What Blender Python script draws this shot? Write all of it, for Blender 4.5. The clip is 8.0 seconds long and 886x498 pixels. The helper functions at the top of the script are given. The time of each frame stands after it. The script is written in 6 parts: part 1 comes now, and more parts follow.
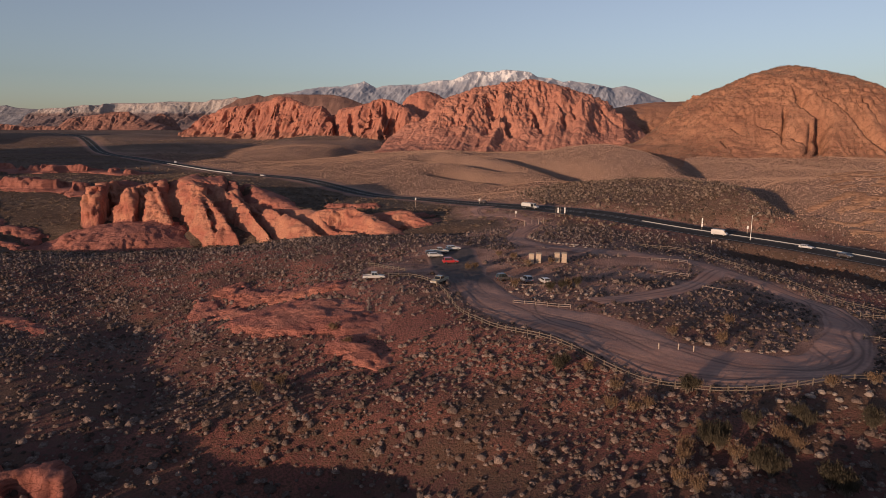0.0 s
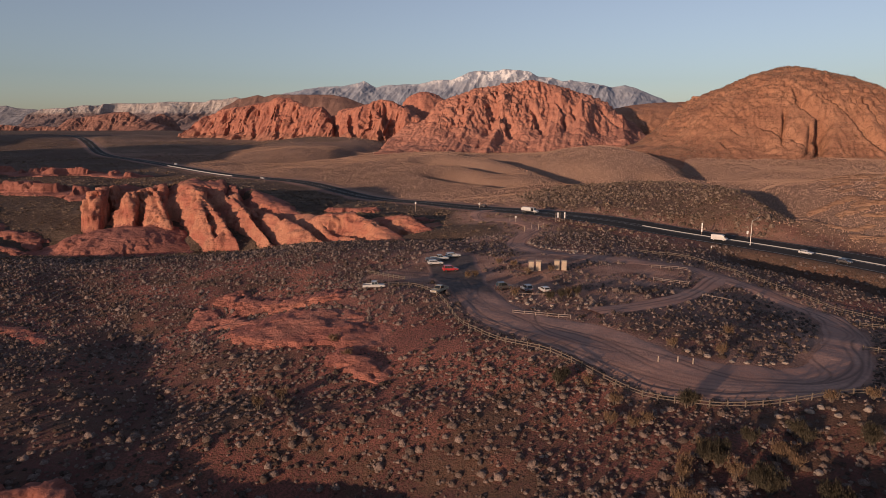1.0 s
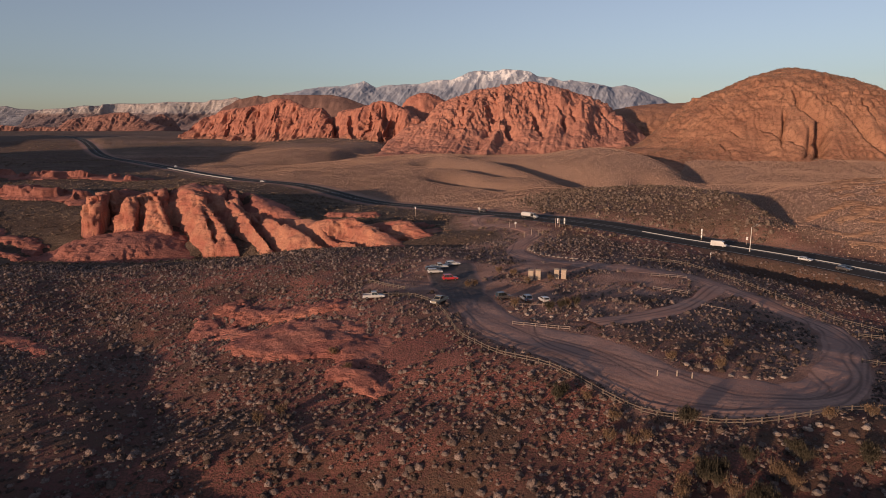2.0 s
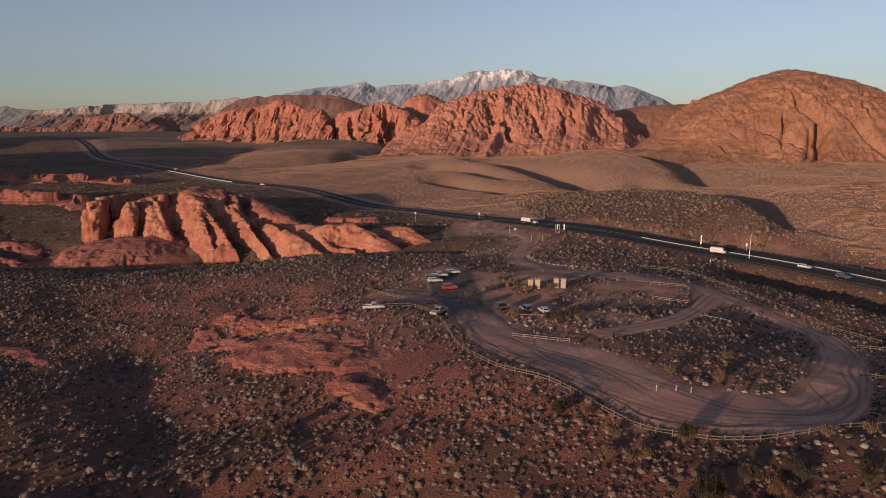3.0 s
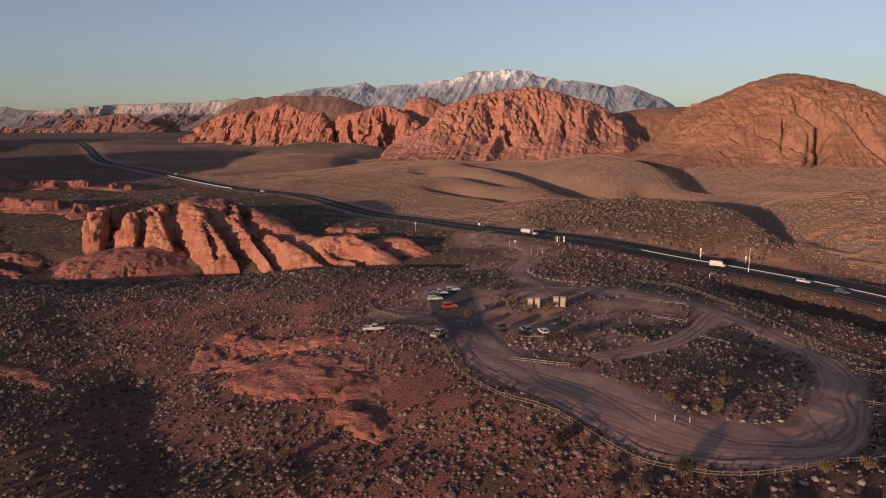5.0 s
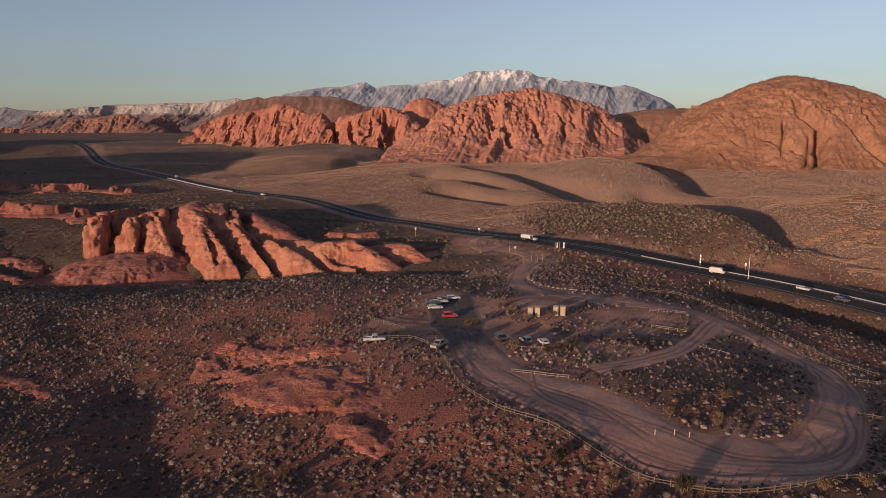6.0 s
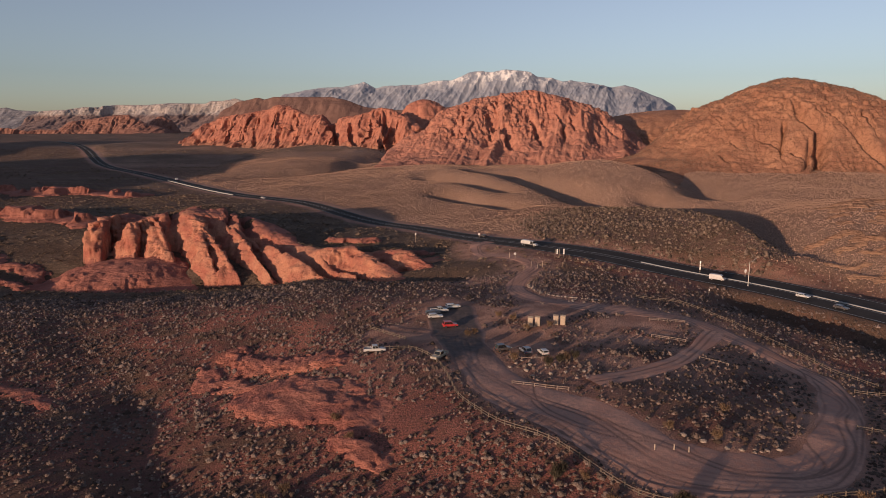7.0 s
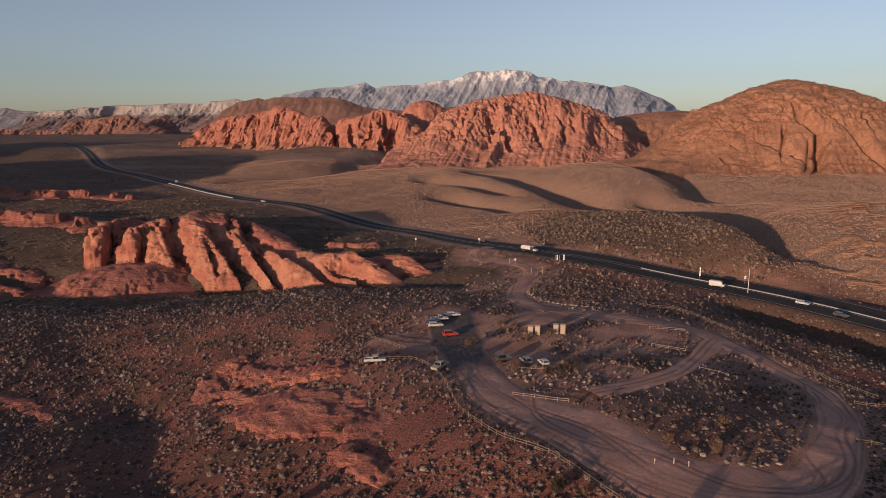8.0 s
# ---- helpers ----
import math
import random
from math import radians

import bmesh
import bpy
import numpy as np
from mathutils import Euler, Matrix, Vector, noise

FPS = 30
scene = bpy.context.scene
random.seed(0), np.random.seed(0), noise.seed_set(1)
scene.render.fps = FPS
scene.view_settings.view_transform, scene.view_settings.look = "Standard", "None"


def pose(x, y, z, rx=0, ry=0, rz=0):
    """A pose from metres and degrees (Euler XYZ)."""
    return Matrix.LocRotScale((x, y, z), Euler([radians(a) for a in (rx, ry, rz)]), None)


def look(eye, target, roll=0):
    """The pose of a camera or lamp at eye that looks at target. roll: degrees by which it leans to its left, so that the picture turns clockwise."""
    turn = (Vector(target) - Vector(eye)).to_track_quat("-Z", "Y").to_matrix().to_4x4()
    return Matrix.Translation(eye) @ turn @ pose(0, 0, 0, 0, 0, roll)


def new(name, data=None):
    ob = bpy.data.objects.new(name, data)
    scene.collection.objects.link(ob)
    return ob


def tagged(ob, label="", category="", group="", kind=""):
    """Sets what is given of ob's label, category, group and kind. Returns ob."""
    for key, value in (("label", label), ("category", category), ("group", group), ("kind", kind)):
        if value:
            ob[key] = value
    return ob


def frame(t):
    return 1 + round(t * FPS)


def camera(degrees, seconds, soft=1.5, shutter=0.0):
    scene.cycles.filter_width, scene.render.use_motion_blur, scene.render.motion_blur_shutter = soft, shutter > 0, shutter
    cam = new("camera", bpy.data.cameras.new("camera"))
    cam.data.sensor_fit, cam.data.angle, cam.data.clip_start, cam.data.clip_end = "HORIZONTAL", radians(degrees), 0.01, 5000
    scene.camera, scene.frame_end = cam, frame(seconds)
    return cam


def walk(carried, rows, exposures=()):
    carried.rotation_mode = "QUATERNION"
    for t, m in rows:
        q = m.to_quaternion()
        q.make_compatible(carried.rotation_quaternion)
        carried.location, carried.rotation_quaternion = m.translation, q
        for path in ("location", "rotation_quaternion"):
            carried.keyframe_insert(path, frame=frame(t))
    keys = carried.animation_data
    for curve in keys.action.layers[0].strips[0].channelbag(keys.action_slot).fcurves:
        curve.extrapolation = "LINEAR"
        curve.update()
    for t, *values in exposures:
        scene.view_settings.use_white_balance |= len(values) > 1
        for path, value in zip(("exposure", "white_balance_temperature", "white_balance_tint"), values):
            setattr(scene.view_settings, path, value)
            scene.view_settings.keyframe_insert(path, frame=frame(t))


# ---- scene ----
# A small drone climbs about 22 m almost straight up and looks slightly down.
cam = camera(68.0, 8.0, soft=0.7)
EYE = 38.5
PATH = [
    # seconds, x, y, rise, pitch, roll
    (0.0, 0.00, 0.00, 0.00, -10.43, -0.20),
    (0.5, 0.03, 0.10, 1.19, -10.47, -0.14),
    (1.0, 0.07, 0.22, 2.47, -10.49, -0.10),
    (1.5, 0.12, 0.34, 3.82, -10.51, -0.07),
    (3.0, 0.24, 0.66, 7.98, -10.56, -0.02),
    (3.5, 0.27, 0.76, 9.40, -10.57, 0.00),
    (4.0, 0.28, 0.87, 10.82, -10.58, 0.00),
    (4.5, 0.28, 0.96, 12.26, -10.60, 0.02),
    (6.0, 0.24, 1.25, 16.49, -10.64, 0.05),
    (6.5, 0.23, 1.35, 17.89, -10.65, 0.06),
    (7.0, 0.22, 1.46, 19.29, -10.65, 0.07),
    (7.5, 0.20, 1.56, 20.68, -10.66, 0.08),
    (8.0, 0.19, 1.68, 22.06, -10.68, 0.11),
]
walk(cam, [(t, pose(x, y, EYE + z, 90 + pitch, roll, 0)) for t, x, y, z, pitch, roll in PATH],
     exposures=((0.0, 0.05, 6850, 21), (8.0, 0.12, 6850, 21)))

# ---- world, sun ----
SUN_AZ, SUN_EL = radians(219.0), radians(6.0)   # clockwise from +y; low winter sun behind the drone
world = bpy.data.worlds.new("desert_sky")
scene.world = world
world.use_nodes = True
wn = world.node_tree.nodes
sky = wn.new("ShaderNodeTexSky")
sky.sky_type, sky.sun_disc = "NISHITA", False
sky.sun_elevation, sky.sun_rotation = SUN_EL, SUN_AZ
sky.altitude, sky.air_density, sky.dust_density, sky.ozone_density = 900, 1.0, 1.0, 3.0
wn["Background"].inputs["Strength"].default_value = 0.15
haze = wn.new("ShaderNodeHueSaturation")
haze.inputs["Saturation"].default_value = 0.66
world.node_tree.links.new(sky.outputs[0], haze.inputs["Color"])
world.node_tree.links.new(haze.outputs[0], wn["Background"].inputs["Color"])
sun = new("sun", bpy.data.lights.new("sun", "SUN"))
sun.data.energy, sun.data.angle, sun.data.color = 4.4, radians(0.53), (1.0, 0.74, 0.50)
sun_from = Vector((math.sin(SUN_AZ) * math.cos(SUN_EL), math.cos(SUN_AZ) * math.cos(SUN_EL), math.sin(SUN_EL)))
sun.matrix_world = look(sun_from * 900, (0, 0, 0))


# ---- numeric noise ----
def hash3(i, j, k, seed):
    n = (i * 374761393 + j * 668265263 + k * 2147483647 + seed * 974711) & 0xFFFFFFFF
    n = ((n ^ (n >> 13)) * 1274126177) & 0xFFFFFFFF
    n = ((n ^ (n >> 16)) * 2246822519) & 0xFFFFFFFF
    return ((n ^ (n >> 15)) & 0xFFFFFF) / 8388607.5 - 1.0


def vnoise(x, y, z=0.0, seed=0):
    """Smooth value noise in -1..1 over arrays."""
    x, y, z = np.broadcast_arrays(np.asarray(x, float), np.asarray(y, float), np.asarray(z, float))
    i, j, k = (np.floor(a).astype(np.int64) for a in (x, y, z))
    u, v, w = (a - b for a, b in ((x, i), (y, j), (z, k)))
    u, v, w = (a * a * (3 - 2 * a) for a in (u, v, w))
    total = 0.0
    for a in (0, 1):
        for b in (0, 1):
            for c in (0, 1):
                total = total + hash3(i + a, j + b, k + c, seed) * (u if a else 1 - u) * (v if b else 1 - v) * (w if c else 1 - w)
    return total


def fbm(x, y, z=0.0, octaves=4, seed=0, gain=0.5):
    total, amp = 0.0, 1.0
    for o in range(octaves):
        f = 2.03 ** o
        total = total + amp * vnoise(np.asarray(x) * f + 7.3 * o, np.asarray(y) * f - 3.1 * o, np.asarray(z) * f, seed + o)
        amp *= gain
    return total


def ridged(x, y, z=0.0, octaves=4, seed=0, gain=0.5):
    total, amp = 0.0, 1.0
    for o in range(octaves):
        f = 2.07 ** o
        total = total + amp * (1 - 2 * np.abs(vnoise(np.asarray(x) * f + 5.7 * o, np.asarray(y) * f + 1.9 * o, np.asarray(z) * f, seed + o)))
        amp *= gain
    return total


def smooth(a, b, x):
    t = np.clip((np.asarray(x, float) - a) / (b - a), 0, 1)
    return t * t * (3 - 2 * t)


def bump_at(x, y, cx, cy, rx, ry):
    return np.exp(-0.5 * ((x - cx) / rx) ** 2 - 0.5 * ((y - cy) / ry) ** 2)


def along(x, y, line):
    """Distance to a polyline, signed (left of it positive), and the way along it."""
    best, sign, way, run = np.full(np.shape(x), 1e9), np.ones(np.shape(x)), np.zeros(np.shape(x)), 0.0
    for (ax, ay), (bx, by) in zip(line, line[1:]):
        dx, dy = bx - ax, by - ay
        size = math.hypot(dx, dy)
        t = np.clip(((x - ax) * dx + (y - ay) * dy) / size ** 2, 0, 1)
        d = np.hypot(x - ax - t * dx, y - ay - t * dy)
        near = d < best
        best = np.where(near, d, best)
        sign = np.where(near, np.sign(dx * (y - ay) - dy * (x - ax)), sign)
        way = np.where(near, run + t * size, way)
        run += size
    return best, sign, way


def spline(points, step):
    """A Catmull-Rom curve through plan points, resampled evenly."""
    p = np.array([points[0], *points, points[-1]], float)
    out = []
    for a, b, c, d in zip(p, p[1:], p[2:], p[3:]):
        for t in np.linspace(0, 1, 24, endpoint=False):
            out.append(0.5 * (2 * b + (c - a) * t + (2 * a - 5 * b + 4 * c - d) * t * t + (3 * b - a - 3 * c + d) * t ** 3))
    out.append(p[-1])
    out = np.array(out)
    run = np.concatenate([[0], np.cumsum(np.hypot(*np.diff(out[:, :2], axis=0).T))])
    at = np.arange(0, run[-1], step)
    return np.stack([np.interp(at, run, out[:, i]) for i in range(out.shape[1])], 1)


# ---- meshes ----
def mesh_from(name, verts, faces, material, flat=False, attrs=None):
    """A mesh from arrays of vertices and of quads or triangles."""
    me = bpy.data.meshes.new(name)
    verts, faces = np.ascontiguousarray(verts, np.float32), np.ascontiguousarray(faces, np.int32)
    n, k = faces.shape
    me.vertices.add(len(verts))
    me.vertices.foreach_set("co", verts.ravel())
    me.loops.add(n * k)
    me.loops.foreach_set("vertex_index", faces.ravel())
    me.polygons.add(n)
    me.polygons.foreach_set("loop_start", np.arange(0, n * k, k, dtype=np.int32))
    me.polygons.foreach_set("use_smooth", np.full(n, not flat))
    me.update(calc_edges=True)
    for key, values in (attrs or {}).items():
        me.attributes.new(key, "FLOAT", "POINT").data.foreach_set("value", np.ascontiguousarray(values, np.float32).ravel())
    me.materials.append(material)
    return me


def grid_faces(rows, cols, wrap=False):
    i = np.arange(rows * cols).reshape(rows, cols)
    if wrap:
        i = np.concatenate([i, i[:, :1]], 1)
    return np.stack([i[:-1, :-1], i[:-1, 1:], i[1:, 1:], i[1:, :-1]], -1).reshape(-1, 4)


# ---- materials ----
def mat(name, rough=0.9, metal=0.0, spec=0.3):
    m = bpy.data.materials.new(name)
    m.use_nodes = True
    b = m.node_tree.nodes["Principled BSDF"]
    b.inputs["Roughness"].default_value, b.inputs["Metallic"].default_value = rough, metal
    b.inputs["Specular IOR Level"].default_value = spec
    return m, m.node_tree.nodes, m.node_tree.links, b


def node(nodes, kind, **inputs):
    n = nodes.new(kind)
    for key, value in inputs.items():
        n.inputs[key].default_value = value
    return n


def mixed(nodes, links, factor, a, b):
    """Mixes two colours, each a tuple or an output, by an output or a number."""
    n = nodes.new("ShaderNodeMix")
    n.data_type = "RGBA"
    for slot, value in ((0, factor), (6, a), (7, b)):
        if isinstance(value, (tuple, float, int)):
            n.inputs[slot].default_value = (*value, 1) if isinstance(value, tuple) else value
        else:
            links.new(value, n.inputs[slot])
    return n.outputs[2]


def ramp(nodes, links, value, lo, hi):
    n = nodes.new("ShaderNodeMapRange")
    n.interpolation_type = "SMOOTHSTEP"
    n.inputs["From Min"].default_value, n.inputs["From Max"].default_value = lo, hi
    links.new(value, n.inputs["Value"])
    return n.outputs["Result"]


def noise_of(nodes, links, coords, scale, detail=5.0, rough=0.6, stretch=None):
    n = node(nodes, "ShaderNodeTexNoise", Scale=scale, Detail=detail, Roughness=rough)
    if stretch:
        m = nodes.new("ShaderNodeMapping")
        m.inputs["Scale"].default_value = stretch
        links.new(coords, m.inputs["Vector"])
        coords = m.outputs["Vector"]
    links.new(coords, n.inputs["Vector"])
    return n.outputs["Fac"]


def place_of(nodes):
    return nodes.new("ShaderNodeNewGeometry").outputs["Position"]


def relief(nodes, links, bsdf, height, strength, distance):
    b = node(nodes, "ShaderNodeBump", Strength=strength, Distance=distance)
    links.new(height, b.inputs["Height"])
    links.new(b.outputs["Normal"], bsdf.inputs["Normal"])


def attribute(nodes, name):
    a = nodes.new("ShaderNodeAttribute")
    a.attribute_name = name
    return a.outputs["Fac"]


def rock_material(name, light, dark, stain, scale, strata=0.25, band=1.0, joints=0.0, blocks=(1, 1, 1), seams=0.0):
    m, n, l, b = mat(name, 0.92)
    p = place_of(n)
    broad = ramp(n, l, noise_of(n, l, p, 0.035 * scale, 4), 0.35, 0.65)
    fine = ramp(n, l, noise_of(n, l, p, 0.6 * scale, 8, 0.7), 0.3, 0.7)
    bands = ramp(n, l, noise_of(n, l, p, strata * scale, 5, 0.65, (0.12, 0.12, 1.6)), 0.38, 0.62)
    streak = ramp(n, l, noise_of(n, l, p, 0.22 * scale, 5, 0.6, (1, 1, 0.12)), 0.56, 0.72)
    c = mixed(n, l, broad, dark, light)
    c = mixed(n, l, bands, c, mixed(n, l, 0.45 * band, c, light))
    dim = n.new("ShaderNodeMath")
    dim.operation = "MULTIPLY"
    dim.inputs[1].default_value = 0.42
    l.new(streak, dim.inputs[0])
    c = mixed(n, l, dim.outputs[0], c, stain)
    c = mixed(n, l, fine, mixed(n, l, 0.34, c, stain), c)
    if seams:
        bed = ramp(n, l, noise_of(n, l, p, seams, 4, 0.6, (0.05, 0.05, 1.0)), 0.50, 0.58)
        c = mixed(n, l, bed, c, mixed(n, l, 0.5, c, stain))
    if joints:
        bent = n.new("ShaderNodeVectorMath")
        bent.operation = "MULTIPLY_ADD"
        wob = node(n, "ShaderNodeTexNoise", Scale=0.09, Detail=3.0)
        l.new(p, wob.inputs["Vector"])
        l.new(wob.outputs["Color"], bent.inputs[0])
        bent.inputs[1].default_value = (26, 26, 18)
        l.new(p, bent.inputs[2])
        flat = n.new("ShaderNodeMapping")
        flat.inputs["Scale"].default_value = blocks
        l.new(bent.outputs[0], flat.inputs["Vector"])
        cells = n.new("ShaderNodeTexVoronoi")
        cells.feature = "DISTANCE_TO_EDGE"
        cells.inputs["Scale"].default_value = joints
        l.new(flat.outputs[0], cells.inputs["Vector"])
        gap = ramp(n, l, cells.outputs["Distance"], 0.0, 0.045)
        c = mixed(n, l, gap, mixed(n, l, 0.5, c, stain), c)
    l.new(c, b.inputs["Base Color"])
    add = n.new("ShaderNodeMath")
    l.new(noise_of(n, l, p, 0.5 * scale, 9, 0.72), add.inputs[0])
    weak = n.new("ShaderNodeMath")
    weak.operation = "MULTIPLY"
    weak.inputs[1].default_value = 0.6 * band
    l.new(bands, weak.inputs[0])
    l.new(weak.outputs[0], add.inputs[1])
    height = add.outputs[0]
    if joints:
        more = n.new("ShaderNodeMath")
        soft = n.new("ShaderNodeMath")
        soft.operation = "MULTIPLY"
        soft.inputs[1].default_value = 0.4
        l.new(gap, soft.inputs[0])
        l.new(height, more.inputs[0])
        l.new(soft.outputs[0], more.inputs[1])
        height = more.outputs[0]
    relief(n, l, b, height, 0.95, 1.7 / scale)
    return m


def ground_material():
    m, n, l, b = mat("desert_ground", 0.95)
    p = place_of(n)
    soil_a, soil_b = (0.205, 0.072, 0.060), (0.130, 0.054, 0.049)
    tan_a, tan_b = (0.62, 0.375, 0.275), (0.50, 0.290, 0.212)
    red_a = (0.40, 0.136, 0.104)
    broad = ramp(n, l, noise_of(n, l, p, 0.02, 4), 0.36, 0.64)
    patch = ramp(n, l, noise_of(n, l, p, 0.11, 5, 0.6), 0.42, 0.60)
    tuft = ramp(n, l, noise_of(n, l, p, 0.9, 7, 0.75), 0.40, 0.62)
    speck = ramp(n, l, noise_of(n, l, p, 2.6, 6, 0.7), 0.44, 0.58)
    soil = mixed(n, l, broad, soil_a, soil_b)
    soil = mixed(n, l, patch, soil, (0.16, 0.082, 0.055))
    tan = mixed(n, l, broad, tan_a, tan_b)
    tan = mixed(n, l, tuft, (0.30, 0.186, 0.132), tan)
    c = mixed(n, l, attribute(n, "grass"), soil, tan)
    brush = mixed(n, l, tuft, (0.060, 0.046, 0.034), mixed(n, l, patch, (0.165, 0.105, 0.072), (0.125, 0.070, 0.050)))
    brush = mixed(n, l, ramp(n, l, noise_of(n, l, p, 0.022, 6, 0.65, (0.6, 1.4, 1)), 0.50, 0.64), brush, mixed(n, l, tuft, (0.13, 0.088, 0.062), (0.255, 0.175, 0.128)))
    c = mixed(n, l, attribute(n, "brush"), c, brush)
    c = mixed(n, l, attribute(n, "bare"), c, mixed(n, l, speck, red_a, (0.33, 0.105, 0.072)))
    c = mixed(n, l, speck, c, mixed(n, l, 0.7, c, (0.10, 0.062, 0.042)))
    dusty = mixed(n, l, patch, (0.53, 0.295, 0.222), (0.37, 0.19, 0.142))
    c = mixed(n, l, attribute(n, "dust"), c, mixed(n, l, speck, dusty, mixed(n, l, 0.25, dusty, (0.10, 0.062, 0.042))))
    l.new(c, b.inputs["Base Color"])
    add = n.new("ShaderNodeMath")
    l.new(noise_of(n, l, p, 0.45, 8, 0.72), add.inputs[0])
    l.new(noise_of(n, l, p, 2.4, 6, 0.7), add.inputs[1])
    relief(n, l, b, add.outputs[0], 0.85, 0.8)
    return m


RED_ROCK = rock_material("red_sandstone", (0.475, 0.196, 0.135), (0.37, 0.140, 0.100), (0.13, 0.052, 0.040), 1.2, 0.12, 0.4)
PINK_ROCK = rock_material("pink_sandstone", (0.50, 0.225, 0.158), (0.395, 0.165, 0.118), (0.17, 0.070, 0.054), 1.2, 0.12, 0.4)
SLAB_ROCK = rock_material("layered_sandstone", (0.50, 0.200, 0.142), (0.36, 0.124, 0.096), (0.15, 0.054, 0.046), 1.6, 0.45, 0.4, seams=2.2)
FIN_ROCK = rock_material("fin_sandstone", (0.53, 0.240, 0.154), (0.37, 0.122, 0.088), (0.15, 0.052, 0.038), 2.4, 0.12, 0.6)
APRON_ROCK = rock_material("weathered_red_sandstone", (0.39, 0.150, 0.112), (0.27, 0.098, 0.077), (0.15, 0.058, 0.047), 1.8, 0.3, 0.5)
ORANGE_ROCK = rock_material("orange_sandstone", (0.45, 0.220, 0.135), (0.325, 0.148, 0.093), (0.15, 0.074, 0.050), 1.0, 0.10, 0.35, 0.11, (1, 1, 1.5))
LEDGE_ROCK = rock_material("tan_ledge_rock", (0.44, 0.25, 0.158), (0.32, 0.17, 0.108), (0.15, 0.08, 0.055), 1.8, 0.5, 0.7)
# Brown rock greyed a little to imitate haze over the distant hills.
BROWN_ROCK = rock_material("brown_hill_rock", (0.22, 0.122, 0.098), (0.165, 0.088, 0.074), (0.10, 0.060, 0.052), 0.6, 0.05, 0.2)
# Pale rock with distance haze mixed into its colours.
MESA_ROCK = rock_material("hazed_mesa_rock", (0.50, 0.44, 0.42), (0.40, 0.34, 0.325), (0.26, 0.22, 0.22), 0.45, 0.5)
# The blue-grey of the far ridge stands in for distance haze.
FAR_ROCK = rock_material("far_hazed_rock", (0.24, 0.24, 0.27), (0.20, 0.195, 0.22), (0.15, 0.14, 0.155), 0.4)
RED_FAR = rock_material("far_red_rock", (0.34, 0.165, 0.125), (0.26, 0.12, 0.095), (0.14, 0.075, 0.062), 0.7)


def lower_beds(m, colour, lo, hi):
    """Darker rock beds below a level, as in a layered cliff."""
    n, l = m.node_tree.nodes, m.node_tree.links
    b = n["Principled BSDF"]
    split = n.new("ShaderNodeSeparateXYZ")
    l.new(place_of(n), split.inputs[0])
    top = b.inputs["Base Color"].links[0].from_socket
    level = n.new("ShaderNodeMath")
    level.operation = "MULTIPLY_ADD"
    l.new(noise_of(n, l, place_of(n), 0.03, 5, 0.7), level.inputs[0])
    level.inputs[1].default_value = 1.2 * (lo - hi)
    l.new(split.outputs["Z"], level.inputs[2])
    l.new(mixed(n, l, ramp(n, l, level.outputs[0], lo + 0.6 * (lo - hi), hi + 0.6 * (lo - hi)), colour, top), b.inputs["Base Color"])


lower_beds(RED_ROCK, (0.38, 0.19, 0.125), 12, 34)
# The mesa's brown lower beds are lightened and dulled for haze.
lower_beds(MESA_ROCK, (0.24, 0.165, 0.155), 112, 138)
GROUND = ground_material()

# ---- plan of the ground ----
SWELLS = (
    # x, y, reach in x, reach in y, height
    (-85, 160, 46, 44, -9.6),
    (-45, 78, 40, 35, -3.4),
    (-285, 205, 95, 95, -10.0),
    (-40, 450, 48, 50, -7.0),
    (-14, 79, 12, 8, -3.2),
    (0, 240, 30, 14, -2.2),
    (-60, 304, 24, 13, -5.0),
    (-26, 292, 20, 13, -4.0),
    (-40, 114, 34, 32, 1.4),
    (195, 430, 55, 95, 3.0),
    (-200, 85, 70, 60, -9.0),
    (0, 75, 30, 32, -2.4),
    (-170, 303, 85, 40, -14.5),
    (-95, 265, 40, 28, -3.2),
    (105, 148, 30, 32, -3.6),
    (150, 200, 45, 45, -6.0),
    (-112, 228, 42, 22, -0.3),
    (-35, 215, 35, 30, 2.4),
    (125, 255, 40, 30, -5.2),
    (-13, 87, 13, 10, -3.2),
    (53, 70, 12, 9, -2.6),
    (-62, 122, 10, 8, -0.8),
    (-32, 92, 14, 8, 2.5),
    (-9, 97, 12, 7, 2.3),
    (-24, 105, 14, 8, -1.5),
    (-1, 108, 12, 8, -1.3),
    (62, 91, 9, 5, 1.6),
    (93, 105, 10, 8, -2.2),
    (285, 372, 95, 95, 14.0),
    (46, 80, 9, 7, 1.2),
    (60, 110, 30, 28, -0.6),
    (-25, 125, 20, 20, 0.8),
    (15, 113, 14, 10, 2.2),
    (-20, 158, 16, 14, 3.2),
    (-48, 163, 14, 14, -1.7),
    (205, 320, 50, 50, 3.6),
    (160, 450, 80, 60, -10.4),
    (15, 495, 60, 50, 1.9),
    (-280, 470, 110, 90, -2.1),
    (142, 277, 14, 24, 6.0),
    (158, 250, 13, 18, 4.5),
    (-88, 122, 13, 9, 1.6),
)
ROAD = spline([(-900, 1560), (-640, 1190), (-502, 976), (-368, 806), (-286, 699), (-176, 561), (-100, 500), (-30, 418), (8, 354), (48, 312), (88, 277), (121, 251), (149, 214), (172, 165), (192, 105), (205, 30), (212, -90), (216, -400)], 3.0)
